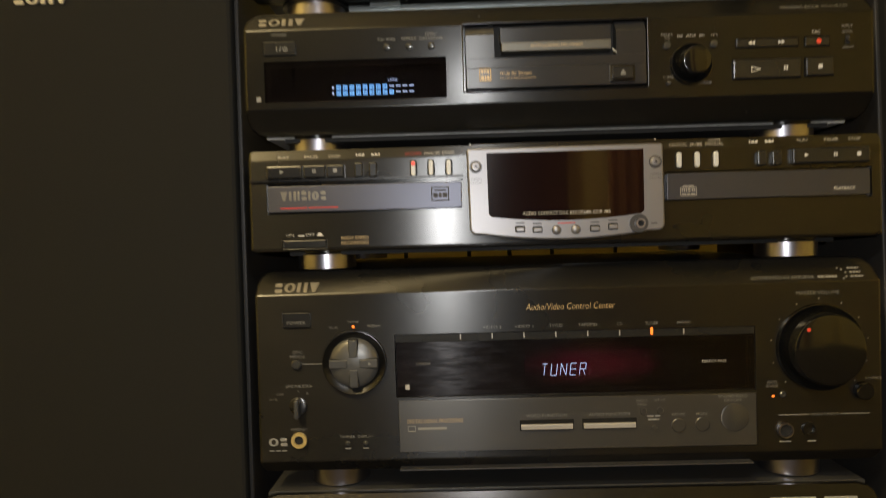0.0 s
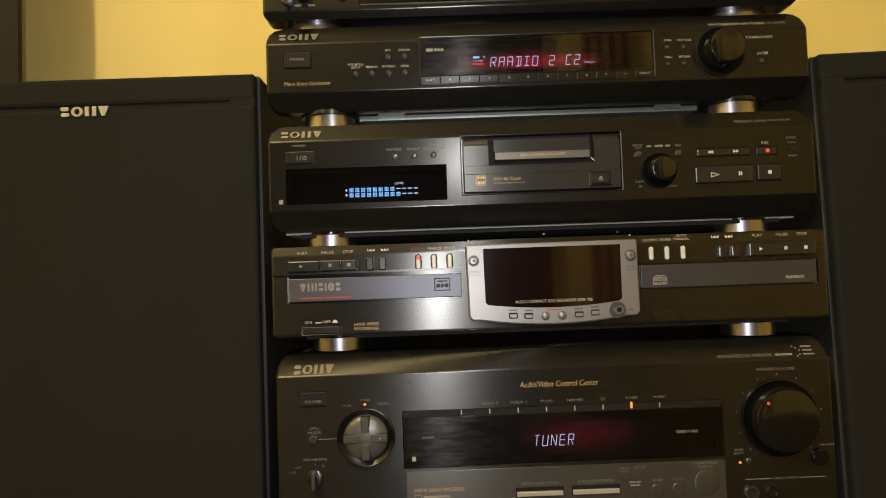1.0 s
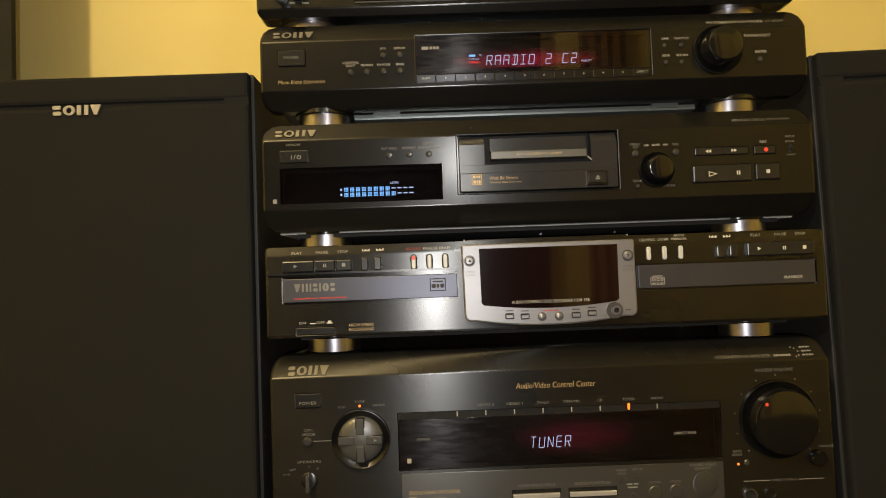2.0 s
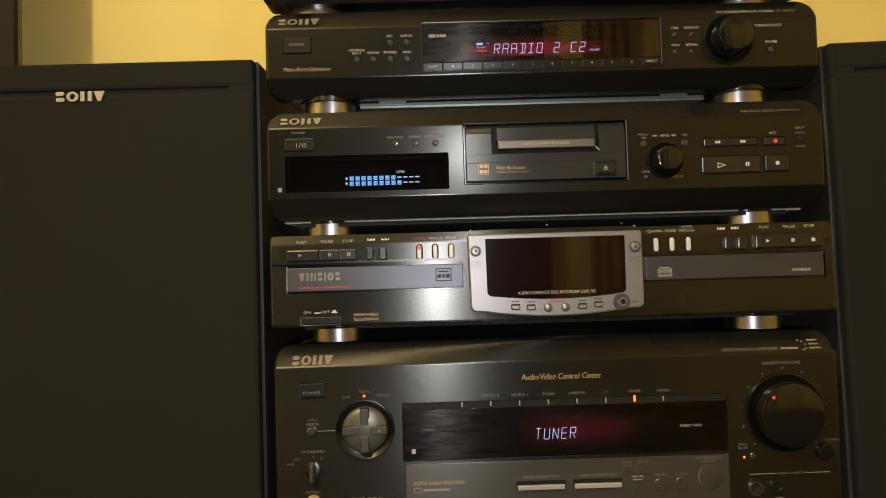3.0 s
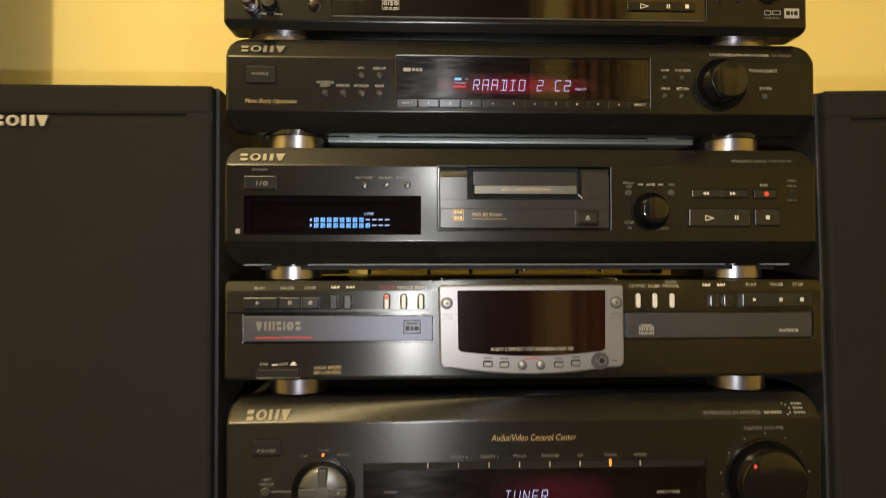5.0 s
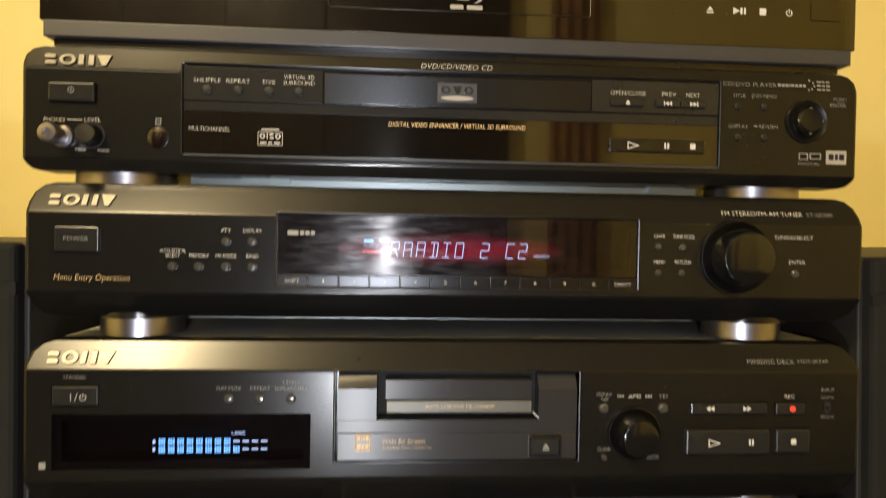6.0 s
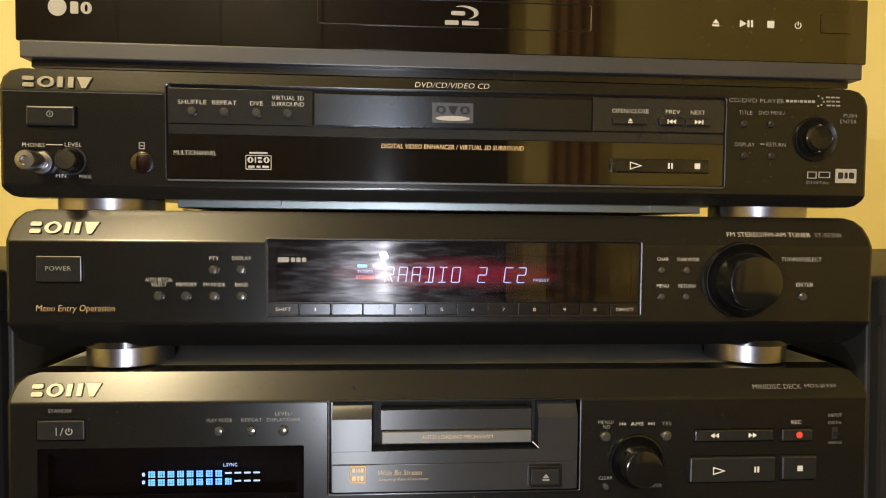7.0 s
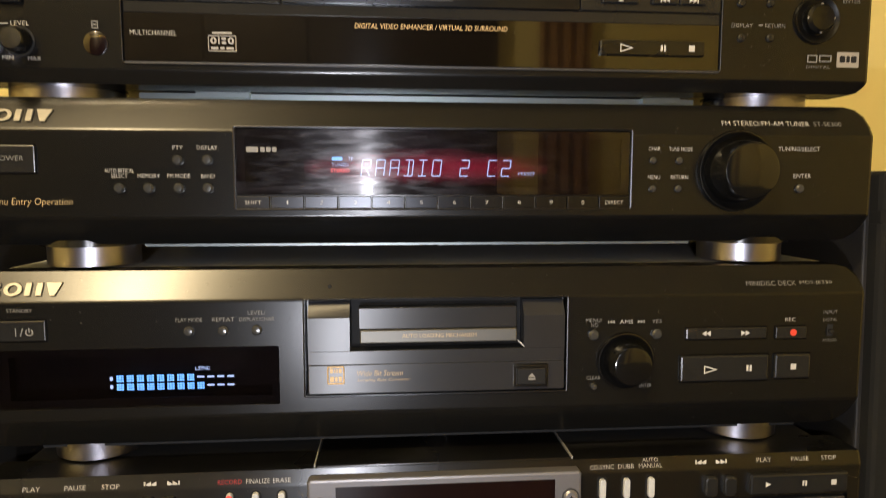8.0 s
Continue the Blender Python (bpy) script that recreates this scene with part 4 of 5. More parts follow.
loop_prism(bm, [(36.8, 600.0), (37.2, 600.3), (40.4, 597.2), (40.0, 596.9)], -3.2, -2.2)
part("shutter_tab", bm, PILL, panel, "small pale diagonal tab")
knob("pit", HOLE, md, -52.0, 626.2, [(0.9, 4.0), (0.9, 2.6), (0.2, 2.5)], "tiny dark pit", 10)
frame_bar("emblem", GOLDPRINT, panel, -53.2, -45.2, 580.6, 589.2, 0.6, -2.9, -2.2, 0.6)
bars(-49.2, 587.0, 5.6, 2.2, GOLDPRINT, panel, (1, .5, .5, 1), y=-2.6)
bars(-49.2, 583.0, 5.6, 2.6, GOLDPRINT, panel, (1, .6, .8), y=-2.6)
words("Wide Bit Stream", -28.6, 585.6, 21.5, 2.6, GOLDPRINT, panel, y=-2.6, slant=0.2)
words("Sampling Rate Converter", -26.8, 582.2, 25, 1.8, GOLDPRINT, panel, y=-2.6, slant=0.2)
plate("eject_surround", PIANO, md, 35.0, 51.8, 577.6, 588.6, -4.6, 0, 0.8, 0.6)
key = plate("eject_key", BUTTON, md, 36.4, 50.4, 579.0, 587.2, -5.8, 0, 0.6, 0.6)
icon("eject", 43.4, 583.2, 3.4, DIMPRINT, key, y=-5.9)
# right hand controls
for s, x, z, w in (("MENU/", 75.0, 608.6, 8), ("NO", 75.4, 606.2, 3.6), ("AMS", 91.2, 607.6, 6.6), ("YES", 106.6, 607.6, 5), ("CLEAR", 75.4, 580.0, 7), ("PUSH ENTER", 98.8, 575.6, 12)):
    words(s, x, z, w, 1.8, PRINT if s == "AMS" else DIMPRINT, md)
for x, s in ((84, "prev"), (98.4, "next")):
    icon(s, x, 607.6, 1.7, DIMPRINT, md)
for x, z, r in ((74.9, 601.4, 2.6), (106.5, 601.4, 2.6), (75.4, 575.8, 1.7)):
    knob("small_button", BEAD, md, x, z, [(r, 0.6), (r, -1.2), (r * 0.7, -2.0), (0.3, -2.2)], n=20)
dish("dial_bezel", KNOB, md, 91.0, 588.4, 13.4, 10.8, -2.2)
knob("dial_knob", KNOB, md, 91.0, 588.4, [(11.0, 0.5), (10.8, -2), (9.6, -10.6), (9.0, -11.6), (8.0, -12), (0.4, -11.8)], "black ribbed turning knob", 36)
key = plate("search_key", BUTTON, md, 121.4, 163.0, 598.2, 604.0, -0.9, 4, 0.5, 0.6)
icon("rew", 131.6, 601.2, 2.6, PRINT, key, y=-1.0)
icon("ff", 151.8, 601.2, 2.6, PRINT, key, y=-1.0)
key = plate("record_key", BUTTON, md, 167.6, 184.0, 597.8, 604.0, -0.9, 4, 0.5, 0.6)
knob("record_dot", REDDOT, key, 176.8, 601.0, [(1.7, -0.6), (1.7, -1.1), (0.5, -1.2)], "red dot", 14)
words("REC", 175.4, 607.4, 5.4, 1.9, PRINT, md)
key = plate("play_key", BUTTON, md, 118.8, 164.4, 577.0, 590.2, -1.6, 4, 1.0, 1.0)
icon("outline", 134.2, 583.2, 4.2, PRINT, key, y=-1.7)
icon("pause", 154.0, 583.6, 3.0, PRINT, key, y=-1.7)
key = plate("stop_key", BUTTON, md, 167.6, 186.4, 577.6, 590.2, -1.6, 4, 1.0, 1.0)
icon("stop", 177.2, 583.8, 2.8, PRINT, key, y=-1.7)
words("INPUT", 196.4, 610.8, 7.4, 1.8, DIMPRINT, md)
words("DIGITAL", 196.4, 607.0, 7.4, 1.5, DIMPRINT, md)
words("ANALOG", 196.6, 596.6, 7.4, 1.5, DIMPRINT, md)
plate("input_switch", HOLE, md, 195.0, 198.0, 598.6, 604.6, -0.3, 0.4)
plate("switch_lever", BUTTON, md, 195.4, 197.6, 600.4, 602.2, -2.2, 0.2, 0.3, 0.3)
words("MINIDISC DECK", 166, 625.4, 26, 2.2, DIMPRINT, md, lean=lean)
words("MDS-JE330", 189.6, 625.4, 17, 2.0, DIMPRINT, md, lean=lean)

# ---- the radio tuner ----
tun = thing("radio_tuner", 0, 140, 634, "black radio tuner with lit station display and round tuning knob", "radio tuner")
lean = fascia_lean(698, 0.55, 659, 0.9)
fascia(BLACK, tun, -214.5, 214.5, 646, 713, lean, folds=(698, 659), r_top=10, r_bot=8,
       cuts=((-93.0, 91.0, 669.3, 699.6, 16), (-93.0, 91.0, 663, 668.8, 2), (-200.4, -178.4, 678.2, 691.6, 1.0)))
chassis(tun, -206, 206, 648, 711, 22, 290, steel=((-130, -108), (100, 122)), tray=DULLSTEEL)
knob("screw", CHROME, tun, 4.5, 641.6, [(1.9, 70), (1.9, 58), (1.1, 57)], n=14)
for x in (-170, 165):
    for y in (33, 255):
        foot(tun, x, y, 634.2, 646)
        collar(tun, x, y, 644, 648)
badge(-188.6, 704.4, 31.5, 5.6, MAKER, BADGE, tun, lean=lean)
key = plate("power_button", BUTTON, tun, -199.8, -179.0, 678.8, 691.0, -1.2, 4, 0.5, 0.5)
words("POWER", -189.5, 685.2, 11.6, 2.1, DIMPRINT, key, y=-1.25)
words("Menu Entry Operation", -182.4, 665.8, 36, 4.0, GOLDPRINT, tun, slant=0.18)
for x, z, s, w in ((-118.2, 684.8, "PTY", 4.4), (-105.3, 684.9, "DISPLAY", 9), (-143.9, 672.2, "SELECT", 7), (-131.2, 672.2, "MEMORY", 9.6), (-118.1, 672.2, "FM MODE", 10), (-105.3, 672.2, "BAND", 6)):
    knob("small_button", BEAD, tun, x, z, [(2.3, 0.6), (2.3, -1.4), (1.6, -2.2), (0.3, -2.4)], n=20)
    words(s, x, z + 5.5, w, 1.8, PRINT, tun)
words("AUTO-BETICAL", -143.9, 680.0, 12.6, 1.8, PRINT, tun)
frame_bar("display_rim", RIM, tun, -94.0, 92.0, 662.2, 700.4, 0.8, -0.5, 1.5, 1.4, "thin silver display rim")
display_window(tun, -92.8, 90.8, 669.4, 699.2, 0.4, (-64, 54, 673.5, 691.5), WINDOW, GLOWFILTER)
bars(-85.6, 689.8, 5.4, 2.4, DIMPRINT, tun, y=0.35)
bars(-78.4, 689.8, 7.4, 2.2, DIMPRINT, tun, (1, 1, 1), y=0.35)
segment_text("RAADIO 2 C2", -37.1, 6.76, 682.0, 4.0, 7.6, VFD, tun, 11.0, 0.46)
bars(-48.3, 686.3, 5.0, 1.6, VFDBLUE, tun, y=11.0)
words("TP", -41.9, 686.3, 2.4, 1.6, VFD, tun, y=11.0)
words("TUNED", -46.9, 683.4, 8, 1.5, VFD, tun, y=11.0)
words("STEREO", -46.9, 680.7, 9, 1.6, VFDRED, tun, y=11.0, bold=0.02)
words("PRESET", 43.1, 679.4, 8.4, 1.5, VFD, tun, y=11.0)
for k, s in enumerate(("SHIFT", "1", "2", "3", "4", "5", "6", "7", "8", "9", "0", "DIRECT")):
    x = -85.6 + k * 15.38
    key = plate("preset_key", PRESET, tun, x - 7.5, x + 7.4, 663.0, 668.6, -0.1, 2, 0.3, 0.3)
    words(s, x, 665.8, 0.7 if s == "1" else 1.45 * len(s), 1.7, PRINT, key, y=-0.1)
for x, z, s, w in ((102.0, 685.8, "CHAR", 5.8), (115.0, 685.7, "TUNE MODE", 11.6), (102.2, 672.3, "MENU", 6), (114.8, 672.3, "RETURN", 8.6)):
    knob("small_button", BEAD, tun, x, z, [(1.7, 0.6), (1.7, -1.0), (1.1, -1.7), (0.3, -1.8)], n=16)
    words(s, x + 0.6, z + 5.5, w, 1.8, PRINT, tun)
dish("knob_bezel", PIT, tun, 143.6, 680.8, 18.6, 15.2, -2.4)
knob("tuning_knob", KNOB, tun, 142.8, 680.8, [(15.4, 0.5), (15.2, -3), (13.6, -15.0), (12.9, -16.4), (11.8, -16.9), (0.5, -16.6)], "large round black tuning knob", 48)
words("FM STEREO/FM-AM TUNER", 159.6, 704.0, 44.6, 2.3, PRINT, tun, lean=lean)
words("ST-SE300", 191.4, 704.0, 14.4, 2.1, DIMPRINT, tun, lean=lean)
words("TUNING/SELECT", 175.4, 691.6, 21.4, 2.0, PRINT, tun)
words("ENTER", 177.6, 678.6, 9, 2.0, PRINT, tun)
knob("small_button", BEAD, tun, 176.4, 672.4, [(2.2, 0.6), (2.2, -1.0), (1.5, -1.7), (0.3, -1.8)], n=16)

# ---- the video disc player ----
dvd = thing("dvd_player", 0, 140, 713, "black video disc player with tray, keys and round control pad", "disc player")
lean = fascia_lean(768, 0.15, 724, 0.7)
fascia(BLACK, dvd, -216.2, 209.4, 718.5, 778.5, lean, folds=(768, 724), r_top=8, r_bot=6,
       cuts=((-140.2, 133.4, 727.2, 772.6, 1.6), (-203.4, -180.4, 751.2, 761.2, 1.0)))
chassis(dvd, -207, 201, 720, 776, 22, 260, steel=((-118, -92), (108, 128)), tray=STEEL)
for x in (-179, 170):
    for y in (34, 225):
        foot(dvd, x, y, 711.1, 719.5, 25)
        collar(dvd, x, y, 718.4, 720.4, 26)
badge(-189.6, 772.2, 31.5, 5.2, MAKER, BADGE, dvd, lean=lean)
plate("trim_line", STRIP, dvd, -214.5, -142, 767.4, 767.8, -0.2, 0.5)
key = plate("power_button", BUTTON, dvd, -202.8, -181.0, 751.6, 760.8, -2.2, 4, 0.6, 1.0)
icon("standby", -191.8, 757.0, 3.0, DIMPRINT, key, y=-2.3)
words("PHONES", -200.4, 742.8, 10, 1.9, PRINT, dvd)
words("LEVEL", -182.5, 743.2, 7.6, 1.9, PRINT, dvd)
plate("printed_line", PRINT, dvd, -194.6, -187.4, 742.9, 743.2, -0.12, 0.2)
words("MIN", -188.2, 728.6, 4.6, 1.7, PRINT, dvd)
words("MAX", -177.2, 728.4, 5.4, 1.7, PRINT, dvd)
knob("level_knob", PIANO, dvd, -183.2, 735.6, [(5.6, 0.5), (5.2, -6), (4.4, -7), (0.4, -7.1)], n=24)
ring("level_bezel", HOLE, dvd, -183.2, 735.6, 6.6, 5.7, -0.3, 0.5)
knob("remote_sensor", SMOKED, dvd, -151.3, 735.3, [(5.2, 0.3), (5.2, -0.3), (4.8, -0.5), (0.4, -0.55)], "round dark red sensor", 28)
frame_bar("printed_mark", DIMPRINT, dvd, -152.8, -150.0, 741.6, 745.0, 0.5, -0.12, 0.2, 0.2)
bars(-151.4, 743.3, 1.4, 0.5, DIMPRINT, dvd)
# headphone adapter left plugged into the socket
plug = thing("headphone_plug", -204, -6, 736, "silver headphone adapter plugged into the socket", "plug")
bm = bmesh.new()
turned(bm, -196.0, 0, 734.4, "y", [(3.0, 0.2), (3.2, -7.0), (4.4, -7.4), (4.6, -8.0), (4.6, -15.0), (4.0, -16.0), (2.2, -16.2), (2.0, -15.0), (0.4, -15.0)], 28)
part("sleeve", bm, CHROME, plug, smooth=True)
bm = bmesh.new()
turned(bm, -196.0, 0, 734.4, "y", [(5.4, 0.2), (5.6, -1.0), (5.0, -2.4), (3.2, -2.8)], 24)
part("socket_nut", bm, CHROME, plug, smooth=True)
# display front: upper row, tray, lower glass
plate("upper_panel", BUTTON, dvd, -139.8, -71.8, 754.4, 771.0, 0.3, 3.0, 0.8, 0.3)
tray = plate("disc_tray", SLOTGREY, dvd, -71.0, 64.6, 754.6, 769.8, -0.2, 3.0, 0.4, 0.4, "satin dark grey disc tray front")
plate("upper_panel", BUTTON, dvd, 65.4, 133.0, 754.8, 771.4, 0.3, 3.0, 0.8, 0.3)
plate("ledge", BUTTON, dvd, -139.8, 133.0, 749.4, 754.2, 0.9, 3.0, 0.3, 0.2)
plate("lower_window", GLOSS, dvd, -139.6, 133.0, 728.4, 749.2, 0.6, 3.0, 0.4, 0.0, "glossy black glass lower window")
frame_bar("window_rim", RIM, dvd, -140.6, 133.8, 726.8, 773.0, 0.6, -0.4, 1.5, 2.0)
plate("trim_line", STRIP, dvd, -139, 132.6, 727.0, 727.9, -0.8, 0.5)
words("DVD/CD/VIDEO CD", -4.6, 775.4, 36.5, 2.6, PRINT, dvd, slant=0.2, lean=lean)
for x, s, w in ((-128.2, "SHUFFLE", 13.2), (-113.2, "REPEAT", 11.4), (-98.2, "DVE", 6), (-83.5, "SURROUND", 15.4)):
    words(s, x, 764.4, w, 2.0, PRINT, dvd, y=0.3)
    knob("small_button", BEAD, dvd, x, 760.0, [(2.1, 0.6), (2.1, -0.9), (1.5, -1.5), (0.3, -1.7)], n=20)
words("VIRTUAL 3D", -83.5, 767.3, 15, 2.0, PRINT, dvd, y=0.3)
plate("emblem_plate", STRIP, tray, -14.4, 5.8, 757.0, 766.8, -0.5, 0.2, 0.3, 0.1)
badge(-4.3, 763.2, 16.5, 3.8, (("ring", 1), ("wedge", 1), ("ring", 1)), RIM, tray, y=0.1, name="emblem", label="grey disc format emblem")
bm = bmesh.new()
flat_shape(bm, [(-4.3 + 8.4 * math.cos(2 * math.pi * k / 20), 759.2 + 1.2 * math.sin(2 * math.pi * k / 20)) for k in range(20)], -0.6)
part("emblem", bm, GREYBUTTON, tray)
words("MULTICHANNEL", -127, 740.5, 19.8, 2.1, PRINT, dvd, y=0.5)
disc_emblem(-97.4, 737.2, 12.4, 8.6, GREYBUTTON, dvd, 0.5)
words("DIGITAL VIDEO ENHANCER / VIRTUAL 3D SURROUND", -3.9, 745.4, 70, 2.3, GOLDPRINT, dvd, y=0.5, slant=0.15, bold=0.008)
for xa, xb, s, t, tx in ((75.0, 92.8, "eject", "OPEN/CLOSE", 84.4), (98.8, 111.8, "prev", "PREV", 106.1), (112.2, 125.2, "next", "NEXT", 119.0)):
    key = plate("key", BUTTON, dvd, xa, xb, 758.0, 761.8, -1.2, 1, 0.6, 0.6)
    icon(s, (xa + xb) / 2, 759.9, 2.2, PRINT, key, y=-1.3)
    words(t, tx, 764.9, 1.85 * len(t), 2.0, PRINT, dvd, y=0.3)
key = plate("play_key", PIANO, dvd, 74.6, 125.2, 734.4, 741.4, -1.0, 2, 0.8, 0.6)
icon("outline", 87.4, 737.8, 4.0, PRINT, key, y=-1.1)
icon("pause", 104.9, 737.9, 2.9, PRINT, key, y=-1.1)
icon("stop", 118.8, 738.0, 2.8, PRINT, key, y=-1.1)
words("CD/DVD PLAYER", 149.6, 771.6, 29, 2.1, DIMPRINT, dvd, lean=lean)
bars(172.6, 771.8, 15.5, 1.4, DIMPRINT, dvd, (1, 1, 1, .4, 1, 1, 1, 1), lean=lean)
for dx, dz in ((0, 2.6), (2, 1.4), (2.6, -0.4), (1.2, -2.0), (-0.6, -2.6)):
    bars(182.4 + dx, 772.2 + dz, 0.9, 0.9, DIMPRINT, dvd, lean=lean, name="emblem_dot")
for k in range(3):
    bars(190.0, 774.2 - 2.1 * k, 7.2, 0.8, DIMPRINT, dvd, (1, .8, 1), lean=lean)
for s, x, z, w in (("TITLE", 143.6, 765.4, 7), ("DVD MENU", 157.2, 765.5, 13.4), ("DISPLAY", 143.6, 749.4, 10.4), ("RETURN", 160.0, 749.6, 10), ("PUSH", 198.9, 765.0, 7), ("ENTER", 198.0, 762.0, 8.8)):
    words(s, x, z, w, 1.9, DIMPRINT, dvd)
for x, z in ((142.8, 759.6), (157.2, 759.8), (143.4, 743.6), (157.6, 743.8)):
    knob("small_button", BUTTON, dvd, x, z, [(1.9, 0.5), (1.9, -0.8), (1.3, -1.4), (0.3, -1.5)], n=16)
bars(152.9, 749.8, 2.2, 0.5, DIMPRINT, dvd)
dish("pad_bezel", PIT, dvd, 180.6, 752.8, 10.6, 7.2, -1.6)
pad = knob("control_pad", PIT, dvd, 180.6, 752.8, [(6.9, 0.5), (6.9, -3.4), (5.6, -5.2), (3.0, -4.6), (0.4, -4.2)], "glossy black round control pad", 32)
for dx, dz in ((0, 6.2), (0, -6.2), (-6.2, 0), (6.2, 0)):
    knob("pad_mark", GREYBUTTON, pad, 180.6 + dx, 752.8 + dz, [(0.7, -2.0), (0.7, -4.0), (0.3, -4.1)], n=10)
frame_bar("emblem", DIMPRINT, dvd, 177.0, 182.0, 732.8, 736.4, 0.5, -0.3, 0.4, 0.2)
frame_bar("emblem", DIMPRINT, dvd, 183.0, 189.2, 733.2, 736.4, 0.5, -0.3, 0.4, 0.2)
words("DIGITAL", 182.8, 730.8, 12, 1.4, DIMPRINT, dvd)
plate("emblem", GREYBUTTON, dvd, 192.0, 203.2, 730.8, 738.0, -0.3, 0.4, 0.3)
bars(197.6, 734.6, 8.6, 3.2, HOLE, dvd, (1, .6, 1), y=-0.3)

# ---- the disc player on top ----
top = thing("bluray_player", 0, 130, 778, "slim glossy black disc player with grey metal strip", "disc player")
bm = bmesh.new()
slab(bm, -209, 208, 791.5, 824, 2, 210, 0.8, 0.4)
part("gloss_front", bm, GLOSS, top, "glossy black front and case")
plate("metal_strip", STRIP, top, -206.5, 205, 783.4, 791.3, 0.5, 12, 0.3, 0.6, "dark grey metal strip")
bm = bmesh.new()
slab(bm, -203, 200, 779.5, 783.3, 4, 200, 0.5)
part("bottom_case", bm, PIANO, top)
for x in (-172, 168):
    for y in (40, 180):
        bm = bmesh.new()
        turned(bm, x, y, 0, "z", [(9, 777.0), (10, 777.6), (10, 781)], 24)
        part("rubber_foot", bm, BUTTON, top)
knob("emblem", GREYBUTTON, top, -190.0, 807.4, [(4.2, 2.0), (4.2, 1.85), (0.5, 1.8)], "round grey maker's emblem", 28)
badge(-179.2, 807.2, 9.8, 5.6, (("block", 0.8), ("ring", 1.1)), GREYBUTTON, top, y=2.6)
bm = bmesh.new()
for k in range(14):
    a, b = radians(-70 + k * 190 / 14), radians(-70 + (k + 1) * 190 / 14)
    w0, w1 = 1.2 * math.sin(math.pi * (k + 0.2) / 14.4), 1.2 * math.sin(math.pi * (k + 1.2) / 15.4)
    pts = [(0.6 + 7.4 * math.cos(a), 811.0 + 3.3 * math.sin(a)), (0.6 + 7.4 * math.cos(b), 811.0 + 3.3 * math.sin(b)),
           (0.6 + (7.4 - 2 * w1) * math.cos(b), 811.0 + (3.3 - w1) * math.sin(b)), (0.6 + (7.4 - 2 * w0) * math.cos(a), 811.0 + (3.3 - w0) * math.sin(a))]
    flat_shape(bm, pts, 1.95)
part("emblem", bm, GREYBUTTON, top, "pale curved disc emblem")
plate("emblem", GREYBUTTON, top, -5.5, 1.5, 809.6, 811.6, 1.83, 2.2, 0.9)
bars(-0.2, 806.0, 16.6, 2.2, GREYBUTTON, top, (1, 1.2), y=2.0)
for x, s in ((127.9, "eject"), (142.2, "play"), (156.6, "stop"), (171.0, "power")):
    icon(s, x, 810.2, 3.6, PRINT, top, y=2.0)
icon("pause", 145.8, 810.2, 3.4, PRINT, top, y=2.0)
frame_bar("slot_outline", PIANO, top, -70, 64.4, 803.4, 816.8, 0.5, 1.85, 2.2, 1.5)
plate("port_cover", GLOSS, top, 182.8, 200.2, 806.6, 816.6, 1.6, 3.0, 1.0, 0.2)

box = thing("set_top_box", -20, 130, 824, "flat black box lying on the disc player", "set-top box")
bm = bmesh.new()
slab(bm, -200, 176, 826, 866, 8, 200, 2.0, 1.0)
part("body", bm, PIANO, box)
for x in (-150, 130):
    for y in (28, 180):
        bm = bmesh.new()
        turned(bm, x, y, 0, "z", [(7, 824), (8, 824.5), (8, 826.5)], 20)
        part("rubber_foot", bm, BUTTON, box)

# ---- the loudspeakers beside the stack ----
def loudspeaker(cx, w, y0, z_top, tilt, label):
    sp = thing("floor_speaker", cx, 80, 0, label, "loudspeaker", "pair of floor speakers")
    bm = bmesh.new()
    slab(bm, cx - w, cx + w, 30, z_top, y0 + 9, y0 + 300, 2.0, 1.0)
    part("cabinet", bm, VENEER, sp, "black wood veneer cabinet")
    bm = bmesh.new()
    slab(bm, cx - w - 4, cx + w + 4, 0, 30, y0 + 4, y0 + 310, 3, 2)
    part("plinth", bm, VENEER, sp)
    zg = z_top - 25.5
    bm = bmesh.new()
    slab(bm, cx - w + 2.5, cx + w - 2.5, 40, zg, y0, y0 + 8.8, 2.5, 3)
    part("grille", bm, GRILLE, sp, "black cloth grille")
    bm = bmesh.new()
    slab(bm, cx - w + 2.5, cx + w - 2.5, zg + 3, z_top - 0.3, y0, y0 + 8.8, 2.5, 3)
    slab(bm, cx + w - 22, cx + w - 2.5, zg - 2, zg + 5, y0 + 0.6, y0 + 8.6, 1)
    slab(bm, cx - w + 2.5, cx - w + 22, zg - 2, zg + 5, y0 + 0.6, y0 + 8.6, 1)
    slab(bm, cx - w + 4, cx + w - 4, zg - 2, zg + 5, y0 + 2.6, y0 + 8.6, 1)
    part("grille_top", bm, GRILLE, sp)
    badge(cx, zg - 2.2, 38.6, 7.9, MAKER, CREAMBADGE, sp, y=y0 - 0.5)
    sp.rotation_euler = (0, radians(tilt), 0)
    return sp


loudspeaker(-366.0, 139.3, 19, 682.5, 0, "tall black floor speaker with cloth grille and pale badge")
loudspeaker(376.5, 134.2, 13, 684.6, -1.2, "tall black floor speaker with dark cloth grille beside the stack")

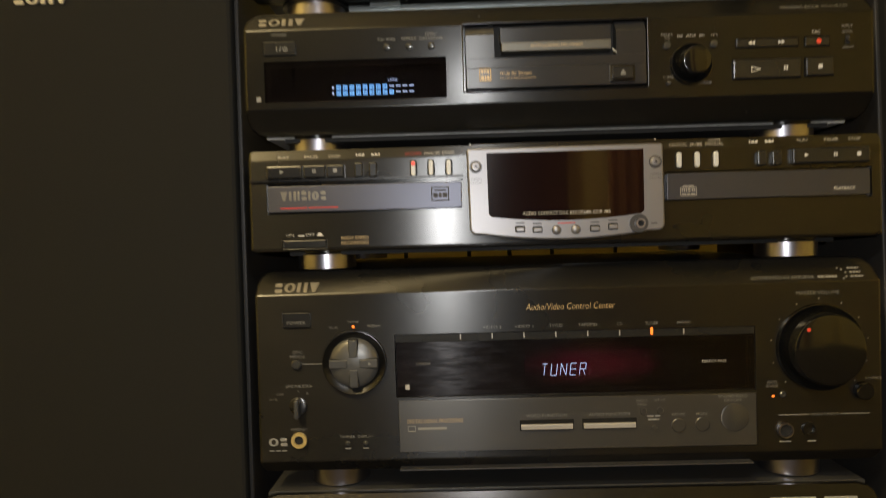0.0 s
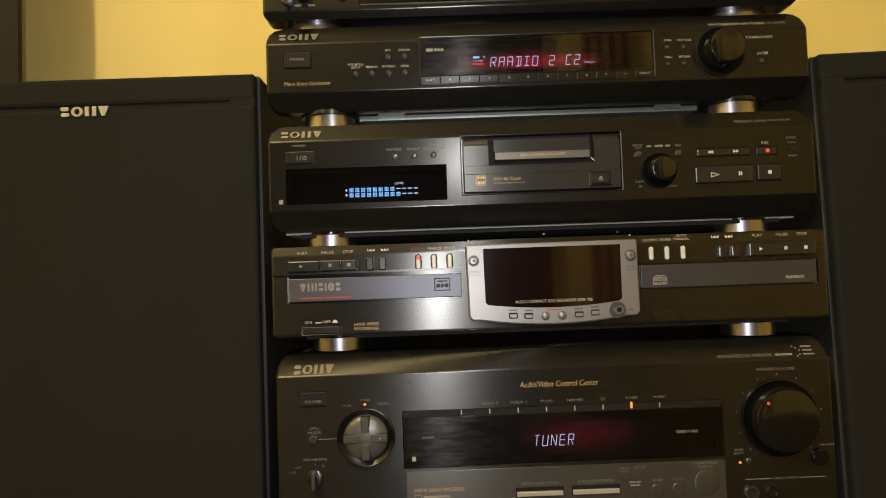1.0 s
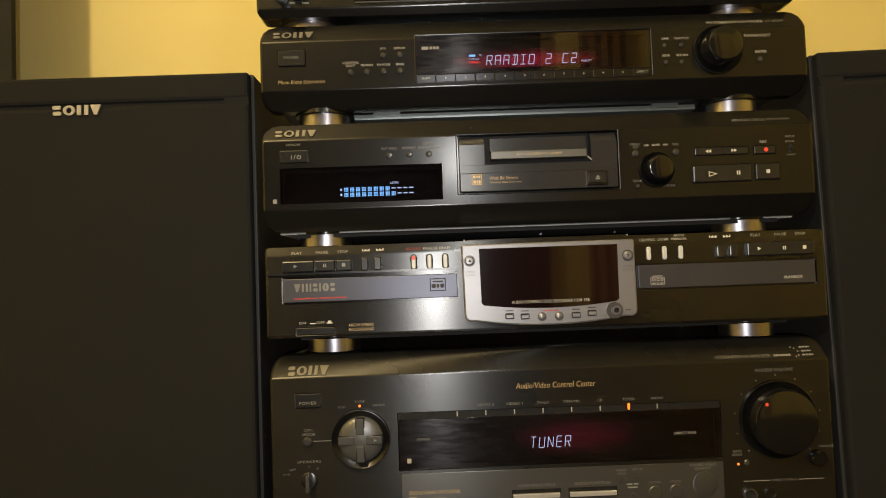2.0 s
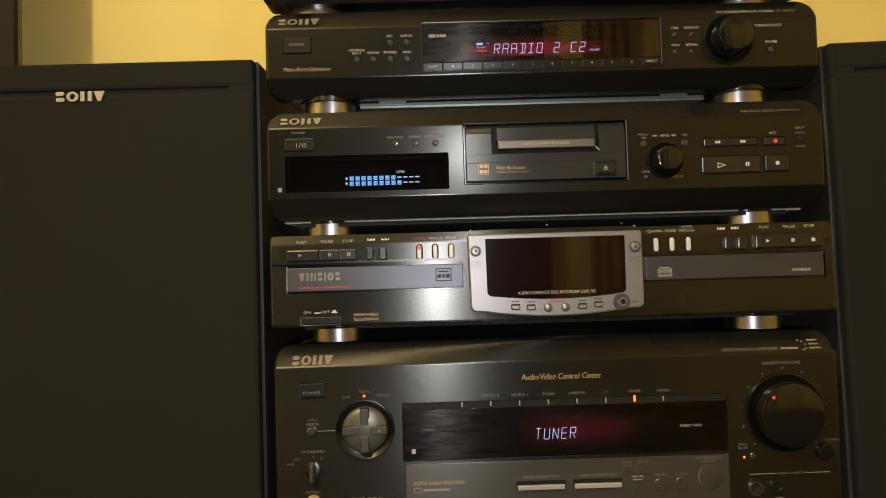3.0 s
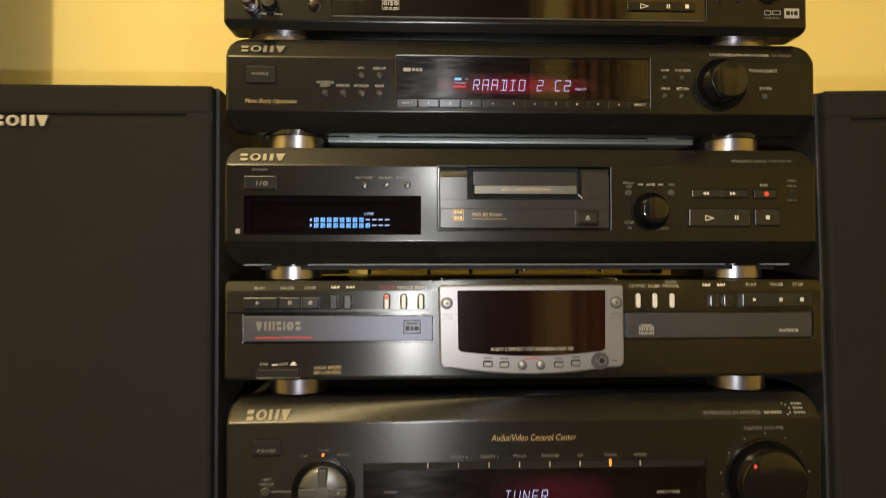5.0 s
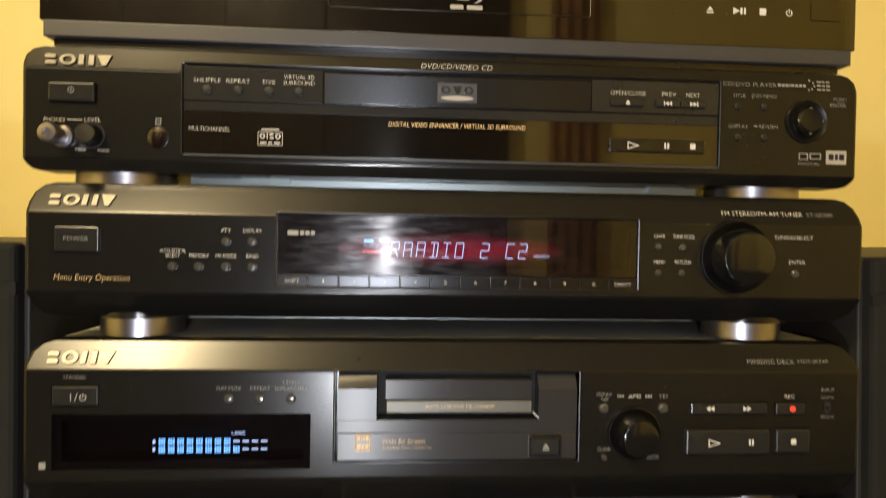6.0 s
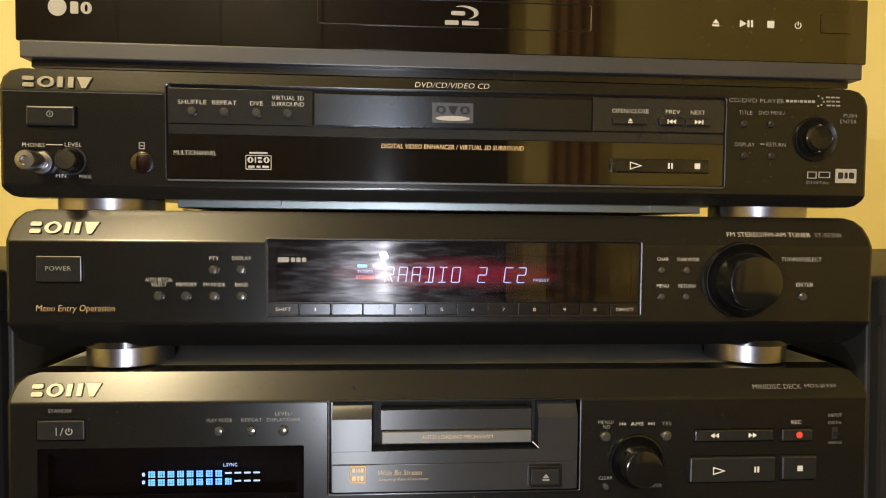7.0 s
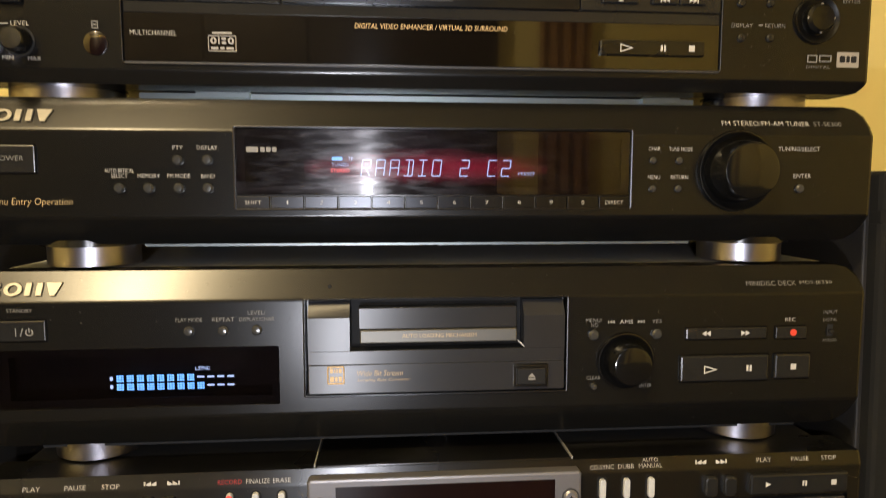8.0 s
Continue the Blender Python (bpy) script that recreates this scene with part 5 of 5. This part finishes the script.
# a dark flat screen near the wall behind the speaker
tv = thing("television", -1000, 308, 0, "large black flat television standing near the wall", "television")
bm = bmesh.new()
slab(bm, -1600, -600, 640, 1250, 300, 308, 3, 1.0)
part("case", bm, HOLE, tv)
plate("screen", GLOSS, tv, -1560, -650, 680, 1215, 298.8, 300.5, 1, 0.3)
bm = bmesh.new()
slab(bm, -1150, -1040, 0, 700, 308.2, 330, 4, 1.5)
slab(bm, -1400, -790, 0, 20, 200, 415, 8, 3)
part("stand", bm, PIANO, tv)

# ---- behind the viewer: added stand-ins for the dark and brown bands in the glossy fronts ----
ward = thing("wardrobe", -870, -2800, 0, "unseen dark brown wooden wardrobe added to darken reflections", "wardrobe")
bm = bmesh.new()
slab(bm, -2240, 500, 0, 2150, -2845, -2790, 3)
part("body", bm, DARKWOOD, ward)
for x in (-2010, -1545, -1080, -615, -150, 272):
    door = plate("door", DARKWOOD, ward, x - 230 if x < 100 else x - 190, x + 225, 90, 2120, -2789, -2770, 2)
    plate("handle", STRIP, door, x + 190, x + 200, 980, 1120, -2790, -2760, 2)
cur = thing("curtain", 825, -2800, 0, "long brown curtain hanging by the yellow wall", "curtain")
bm = bmesh.new()
n = 40
a = [[bm.verts.new((700 + 250 * k / n, -2790 + 14 * math.sin(k * 0.62), z)) for k in range(n + 1)] for z in (60, 2350)]
b = [[bm.verts.new((700 + 250 * k / n, -2786 + 14 * math.sin(k * 0.62), z)) for k in range(n + 1)] for z in (60, 2350)]
for s in (a, b):
    for k in range(n):
        bm.faces.new((s[0][k], s[0][k + 1], s[1][k + 1], s[1][k]))
part("cloth", bm, CURTAIN, cur)
bm = bmesh.new()
slab(bm, 665, 985, 2350, 2375, -2815, -2770, 2)
part("rail", bm, DARKWOOD, cur)

# cables hanging behind the components
def cable(pts, r=2.6):
    cu = bpy.data.curves.new("cable", "CURVE")
    cu.dimensions, cu.bevel_depth, cu.bevel_resolution = "3D", r * 0.001, 3
    sp = cu.splines.new("NURBS")
    sp.points.add(len(pts) - 1)
    for p, c in zip(sp.points, pts):
        p.co = (c[0] * 0.001, c[1] * 0.001, c[2] * 0.001, 1)
    sp.use_endpoint_u, sp.order_u = True, 4
    tmp = bpy.data.objects.new("cable", cu)
    me = bpy.data.meshes.new_from_object(tmp)
    bpy.data.objects.remove(tmp)
    me.materials.append(CABLE)
    return tagged(new("audio_cable", me), "thin black audio cable hanging behind the stack", "cable", "cables behind the stack")


random.seed(5)
for k in range(5):
    x = -160 + k * 70 + random.uniform(-12, 12)
    top_z = random.choice((690, 610, 760, 520))
    dx = random.uniform(-40, 40)
    cable([(x, 322, top_z), (x + 4, 372, top_z - 10), (x + dx * 0.4, 385, top_z - 90), (x + dx, 378, 440), (x + dx * 1.1, 365, 350), (x + dx, 335, 345)])
